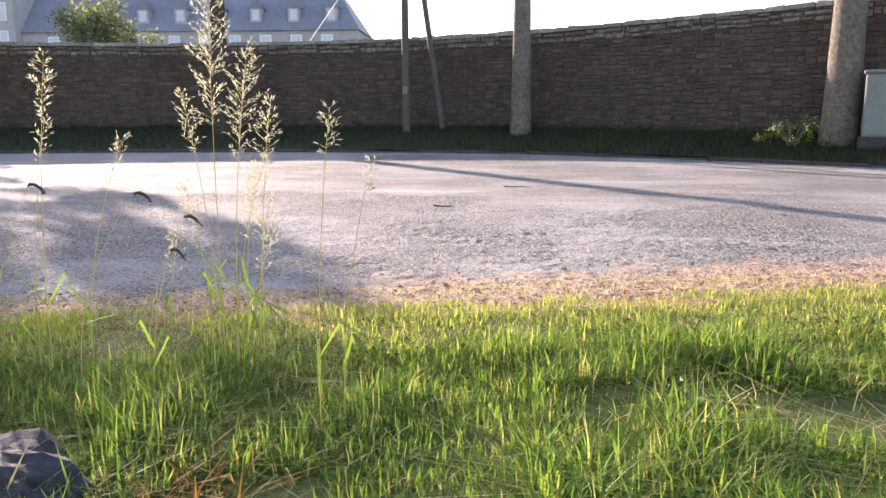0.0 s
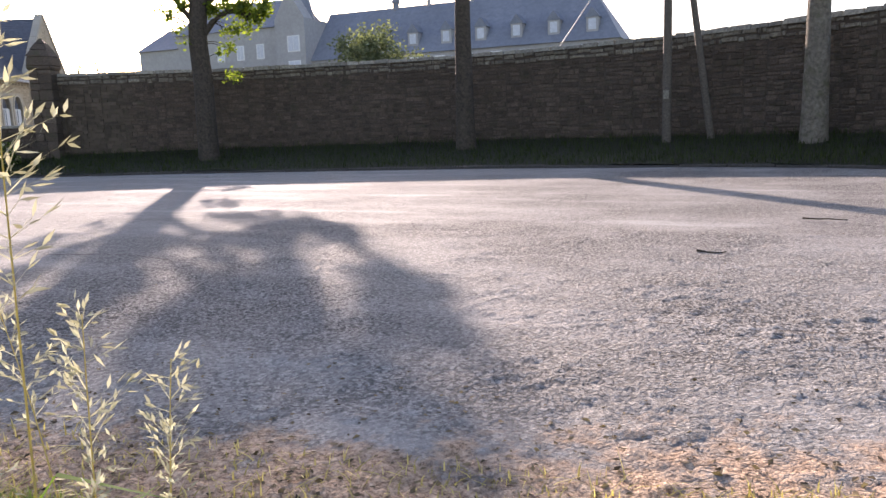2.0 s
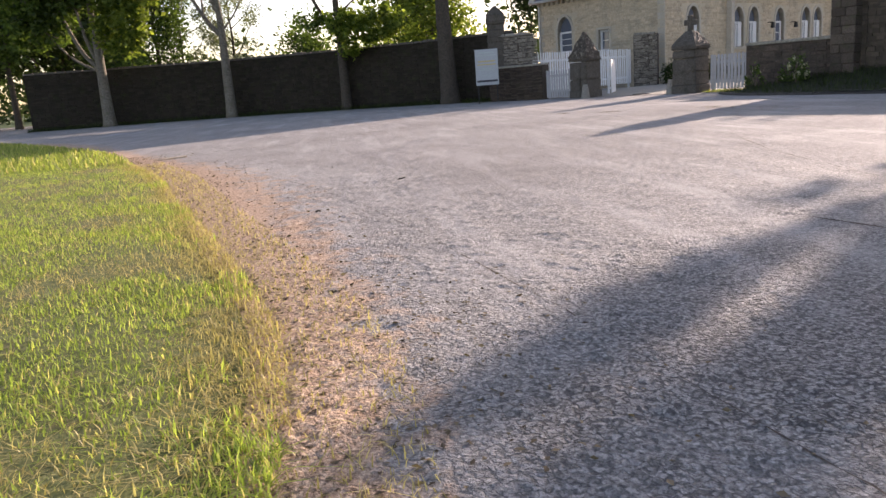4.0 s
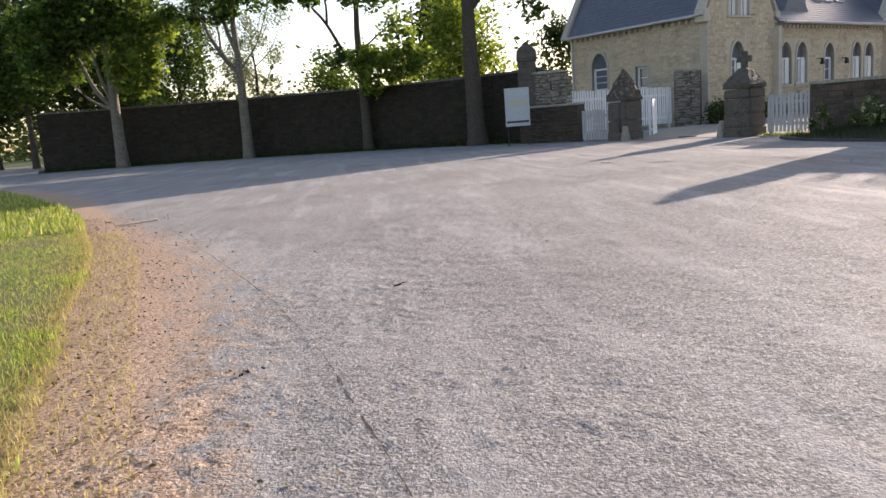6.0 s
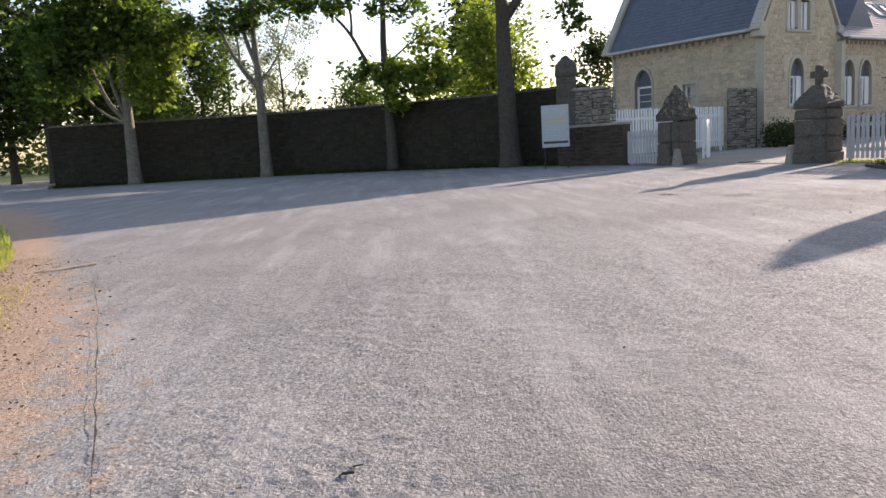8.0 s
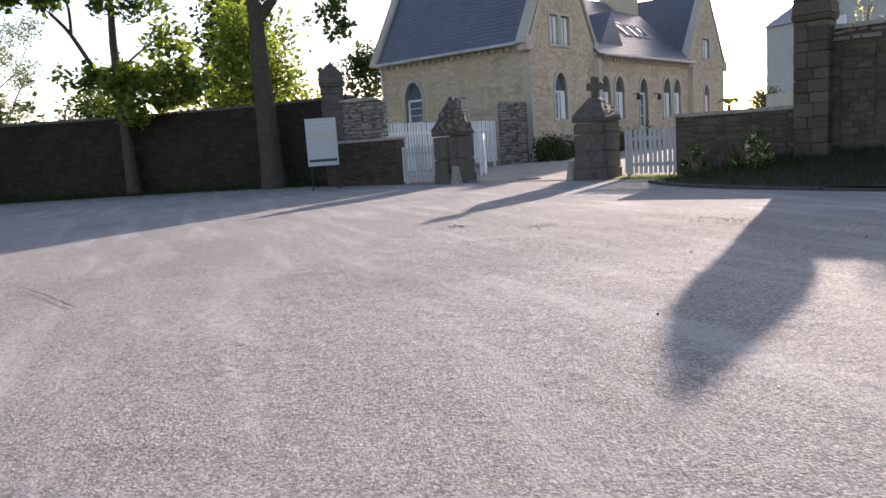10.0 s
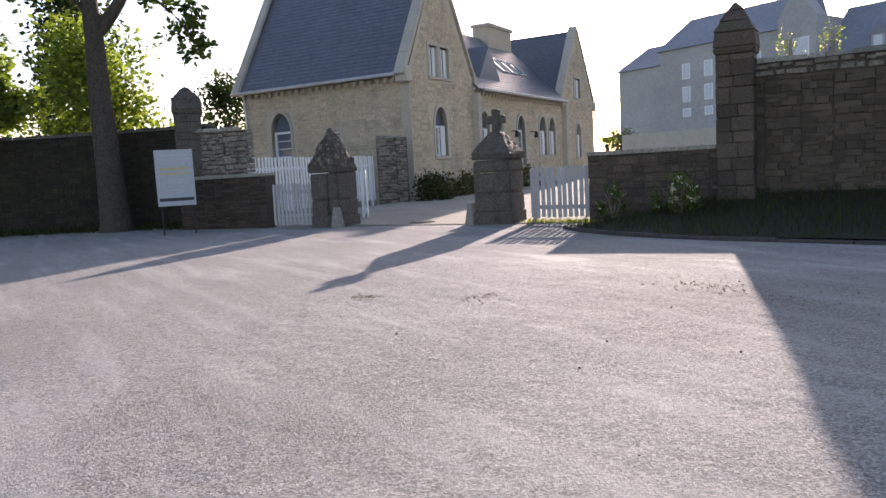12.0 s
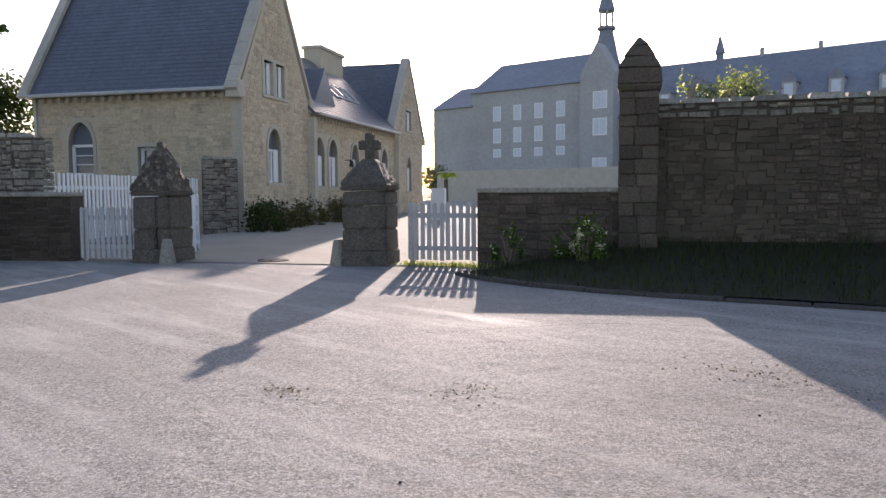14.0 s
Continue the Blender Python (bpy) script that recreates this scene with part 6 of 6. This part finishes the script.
blades("far_mown_grass", xy, 0.04, 0.1, 0.02, 0.6, M["short_grass"], gr, label="short sunlit grass further along the verge")
s, t_ = gr.uniform(0, 1, 26000), gr.uniform(0, 1, 26000)
pk = np.array([kl.at(kl.length * a, 0.03).lerp(wl.at(wl.length * a, -0.08), b).to_tuple() for a, b in zip(s, t_)])
blades("bank_grass", pk, np.array([bank_z(b) for b in t_]), 0.15, 0.013, 0.9, M["shade_grass"], gr, tuft=0.6, label="rough bank grass coloured for shade")
# tufts along the kerb and wall foot, left side
lw = Line([(p.x, p.y) for p in LEFT_WALL], 1)
s = gr.uniform(0, lw.length, 5000)
pk = np.array([lw.at(a, 0.08 + abs(gr.normal(0, 0.5))).to_tuple() for a in s])
blades("wall_foot_grass", pk, -0.01, 0.2, 0.025, 0.5, M["shade_grass"], gr, label="wall-foot grass coloured for shade")
pg = np.array([Vector((-24.3, 16.5)).lerp(Vector((-22.8, 17.1)), a).to_tuple() for a in gr.uniform(0, 1, 700)]) + gr.normal(0, 0.1, (700, 2))
blades("gate_foot_grass", pg, 0.0, 0.1, 0.012, 0.5, M["short_grass"], gr, label="sunlit grass under the picket gate")


def seed_stalk(at, height, lean, head, seed, dark=False):
    """Flowering grass stalk: stem, drooping panicle of small spikelets, a long leaf."""
    t = thing("grass_stalk", "tall flowering grass stalk with feathery pale head" if not dark else "tall grass stalk with small dark seed spikes", "grass", "flowering grass stalks", at=(*at, 0.03))
    g, r = random.Random(seed), np.random.default_rng(seed)
    pts = [Vector((1.3 * lean[0] * (k / 8) ** 2.2, lean[1] * (k / 8) ** 2.2, height * k / 8)) for k in range(9)]
    v, f = [], []
    tube(v, f, pts, [0.0022 - 0.0002 * k for k in range(9)], 5)
    raw("stem", v, f, M["straw_blade"], t)
    v, f = [], []
    if dark:
        # a nodding dense spike with short bristles
        L, side = 0.045 + 0.1 * head, Vector((lean[0], lean[1], 0)).normalized()
        axis = [pts[8] + side * L * 0.85 * (k / 6) + Vector((0, 0, L * (0.45 * k / 6 - 0.75 * (k / 6) ** 2))) for k in range(7)]
        tube(v, f, axis, [0.002, 0.0042, 0.005, 0.005, 0.0045, 0.0034, 0.0015], 7)
        for _ in range(110):
            k = g.uniform(0, 5.99)
            o = axis[int(k)].lerp(axis[int(k) + 1], k - int(k))
            d = (Vector((g.gauss(0, 1), g.gauss(0, 1), g.gauss(0, 1))).normalized() + (axis[int(k) + 1] - axis[int(k)]).normalized() * 0.8).normalized()
            c_ = d.orthogonal().normalized() * 0.0012
            n = len(v)
            v += [tuple(o - c_), tuple(o + c_), tuple(o + d * g.uniform(0.009, 0.014))]
            f.append((n, n + 1, n + 2))
    nodes_ = int(head * 58) if not dark else 0
    for i in range(nodes_):
        q = (i + g.random() * 0.5) / nodes_
        k = (height - head * q) / height * 8
        p = pts[min(7, int(k))].lerp(pts[min(7, int(k)) + 1], k - int(k))
        for _ in range(4):
            a = g.uniform(0, 6.28)
            L = (0.012 + 0.2 * head * math.sin(math.pi * min(1, q * 0.85 + 0.06))) * g.uniform(0.5, 1.15)
            d = Vector((math.cos(a) * 0.75 + lean[0] * 2, math.sin(a) * 0.75, g.uniform(0.3, 0.95))).normalized()
            e = p + d * L
            s_ = d.orthogonal().normalized() * 0.0007
            n = len(v)
            v += [tuple(p - s_), tuple(p + s_), tuple(e)]
            f.append((n, n + 1, n + 2))
            for w in range(max(2, int(L / 0.011))):
                o = p.lerp(e, 0.3 + 0.75 * g.random())
                b_ = (d + Vector((g.gauss(0, 0.4), g.gauss(0, 0.4), g.gauss(-0.1, 0.35)))).normalized()
                c_ = b_.orthogonal().normalized() * g.uniform(0.0014, 0.0026)
                n, l_ = len(v), g.uniform(0.006, 0.011)
                v += [tuple(o), tuple(o + b_ * l_ * 0.8 + c_), tuple(o + b_ * l_ * 2), tuple(o + b_ * l_ * 0.8 - c_)]
                f.append((n, n + 1, n + 2, n + 3))
    raw("seed_head", v, f, M["straw"] if not dark else M["spike"], t, kind="stuff")
    for k in range(2):
        a, z0 = g.uniform(0, 6.28), height * g.uniform(0.15, 0.45)
        d, p = Vector((math.cos(a), math.sin(a), 0)), pts[int(z0 / height * 8)]
        s_ = Vector((-d.y, d.x, 0)) * 0.005
        q = [p, p + d * 0.09 + Vector((0, 0, 0.12)), p + d * 0.26 + Vector((0, 0, 0.08))]
        raw("blade", [tuple(q[0] - s_), tuple(q[0] + s_), tuple(q[1] + s_), tuple(q[1] - s_), tuple(q[2])], [(0, 1, 2, 3), (3, 2, 4)], M["grass"], t)


for k, (x, y, h, lx, hd, dk) in enumerate((
    (0.2, 3.72, 1.34, 0.02, 0.46, 0), (0.28, 3.66, 1.16, 0.08, 0.4, 0), (0.16, 3.78, 1.0, -0.06, 0.22, 0), (0.36, 3.7, 0.98, 0.06, 0.24, 0),
    (0.3, 3.6, 0.8, 0.12, 0.26, 0), (0.24, 3.85, 0.7, 0.05, 0.24, 0), (0.72, 3.2, 0.95, 0.05, 0.14, 0), (0.78, 3.25, 0.8, 0.08, 0.1, 0),
    (-0.34, 3.5, 1.12, 0.08, 0.2, 0), (-0.42, 3.55, 0.92, 0.1, 0.16, 0), (-0.5, 3.4, 0.98, -0.1, 0.14, 0), (-0.25, 3.6, 0.86, 0.16, 0.14, 0),
    (-0.4, 3.3, 0.72, 0.16, 0.3, 1), (-0.2, 3.45, 0.68, 0.2, 0.34, 1), (0.02, 3.5, 0.6, 0.14, 0.3, 1), (0.12, 3.35, 0.52, 0.08, 0.24, 1), (0.3, 3.75, 0.56, 0.1, 0.2, 0), (-0.1, 3.9, 0.5, 0.06, 0.2, 0), (0.25, 3.95, 0.62, 0.06, 0.22, 0), (0.05, 3.95, 0.66, -0.05, 0.2, 0))):
    seed_stalk((x, y), h, (lx, -0.03), hd, 100 + k, bool(dk))


def rock(at, size, seed):
    t = thing("rock", "dark weathered rock lying in the grass", "rock", at=at)
    bm = bmesh.new()
    bmesh.ops.create_icosphere(bm, subdivisions=4, radius=1.0)
    for v in bm.verts:
        n = noise.noise(v.co * 1.3 + Vector((seed, 0, 0))) * 0.5 + noise.noise(v.co * 3.5 + Vector((seed, 3, 0))) * 0.2 + noise.noise(v.co * 9) * 0.06
        v.co = Vector((v.co.x * size[0], v.co.y * size[1], v.co.z * size[2])) * (1 + n)
    part("stone_body", bm, M["rock"], t)


rock((0.02, 2.72, 0.04), (0.24, 0.15, 0.15), 2.0)

# ---- litter on the road ----
def stick(name, label, a, b, r, seed, look_="dead_wood"):
    g = random.Random(seed)
    t = thing(name, label, "stick", at=(*a, 0.012))
    d = Vector((b[0] - a[0], b[1] - a[1], 0))
    v, f = [], []
    tube(v, f, [d * (k / 5) + Vector((g.uniform(-0.02, 0.02), g.uniform(-0.02, 0.02), g.uniform(0, 0.015))) for k in range(6)], [r * (1 - 0.12 * k) for k in range(6)], 6)
    raw("twig", v, f, M[look_], t)


stick("stick", "pale dead stick on the asphalt", (-1.8, 4.95), (-2.12, 4.72), 0.006, 1)
stick("stick", "pale dead stick on the asphalt", (-1.62, 4.52), (-1.72, 4.62), 0.006, 2)
stick("stick", "dead stick at the grit edge", (-14.1, 1.75), (-13.6, 1.3), 0.02, 3)
stick("stick", "small dead twig on the asphalt", (-8.1, 5.0), (-8.2, 5.05), 0.006, 4, "bark")
stick("stick", "small dead twig on the asphalt", (-6.45, 4.2), (-6.56, 4.25), 0.007, 5, "bark")
stick("stick", "small dead twig on the asphalt", (0.9, 10.5), (1.25, 10.45), 0.009, 6, "bark")
stick("stick", "small dead twig on the asphalt", (0.3, 8.6), (0.5, 8.55), 0.01, 7, "bark")
for k, (x, y) in enumerate(((-15.09, 10.19), (-14.7, 9.6), (-14.3, 10.6), (-15.6, 11.4), (-16.4, 9.2), (-12.5, 8.9))):
    t = thing("pebble", "small dark stone lying on the asphalt", "pebble", "pebbles on the road", at=(x, y, 0.012))
    bm = bmesh.new()
    bmesh.ops.create_icosphere(bm, subdivisions=2, radius=0.008)
    for v in bm.verts:
        v.co *= 1 + 0.5 * noise.noise(v.co * 40 + Vector((k, 0, 0)))
    part("stone_body", bm, M["mortar"], t)
lt = np.random.default_rng(12)
x = lt.uniform(-15, 5, 8000)
d = np.abs(lt.normal(0, 0.55, 8000))
leaves("leaf_litter", np.c_[x, edge_y(x) + d - 0.1, np.full(8000, 0.016)], 0.02, M["litter"], lt, None, "dry leaf litter along the road edge", "stuff", 0.15)
x, y = lt.uniform(-20, 4, 650), lt.uniform(5, 15, 650)
leaves("road_crumbs", np.c_[x, y, np.full(650, 0.016)], 0.011, M["litter"], lt, None, "scattered crumbs and leaves on the asphalt", "stuff", 0.15)


for k, (x, y, sx, sy) in enumerate(((-17.25, 10.57, 0.14, 0.16), (-18.2, 9.75, 0.12, 0.07), (-15.9, 12.4, 0.5, 0.18), (-14.0, 12.7, 0.6, 0.25))):
    c = np.c_[lt.normal(x, sx, 420), lt.normal(y, sy, 420), np.full(420, 0.014)][:int(900 * sx + 60)]
    leaves("moss_patch", c, 0.015, M["litter"], lt, None, "brown mossy crumbs on the asphalt", "stuff", 0.2)


def crack(pts, width, seed):
    """A ragged open joint in the asphalt, edged by a low lip."""
    g = random.Random(seed)
    p = spline(pts, 0.06)
    ns = normals(p)
    verts, faces = [], []
    for i, (q, n) in enumerate(zip(p, ns)):
        j = 0.03 * noise.noise(Vector((i * 0.12, seed, 0))) + 0.012 * noise.noise(Vector((i * 0.5, seed, 1)))
        w = width * (0.25 + abs(noise.noise(Vector((i * 0.35, seed, 5)))) * 1.8)
        for s_, z in ((-1, 0.0118), (1, 0.0118)):
            e = q + n * (j + s_ * w)
            verts.append((e.x, e.y, z))
    raw("road_joint", verts, [(2 * i, 2 * i + 1, 2 * i + 3, 2 * i + 2) for i in range(len(p) - 1)], M["mortar"], None, "dark ragged joint in the asphalt", "structure")


crack([(-13.5, 2.0), (-11.6, 2.76), (-9.5, 3.6), (-7.7, 4.27), (-6, 4.75), (-3.8, 5.2), (-2.9, 5.37), (-2.0, 5.52), (-1.3, 5.62), (0.6, 5.9)], 0.0045, 1)
crack([(-9.5, 9.4), (-8, 8.9), (-6.6, 8.6), (-5.5, 8.4)], 0.007, 2)
crack([(0.1, 6.6), (0.5, 6.65), (1.6, 6.75), (3.2, 6.85), (5, 7.1)], 0.009, 4)
crack([(-4.6, 7.15), (-3.87, 7.34), (-3.24, 7.22)], 0.016, 8)
crack([(-19.0, 11.9), (-18.65, 12.48), (-18.04, 13.47), (-17.17, 14.06)], 0.012, 9)
crack([(-19.4, 3.2), (-17.2, 4.5), (-15.5, 5.2)], 0.012, 10)
# drain cover in the gateway
t = thing("drain_cover", "round dark iron drain cover in the gateway", "drain cover", at=(-26.9, 15.3, 0.018))
bm = bmesh.new()
bmesh.ops.create_cone(bm, cap_ends=True, segments=24, radius1=0.33, radius2=0.32, depth=0.03)
part("rim", bm, M["iron"], t)
bm = bmesh.new()
for k in range(5):
    box(bm, -0.22, -0.2 + k * 0.09, 0.016, 0.22, -0.16 + k * 0.09, 0.024)
part("ribs", bm, M["iron"], t, kind="stuff")
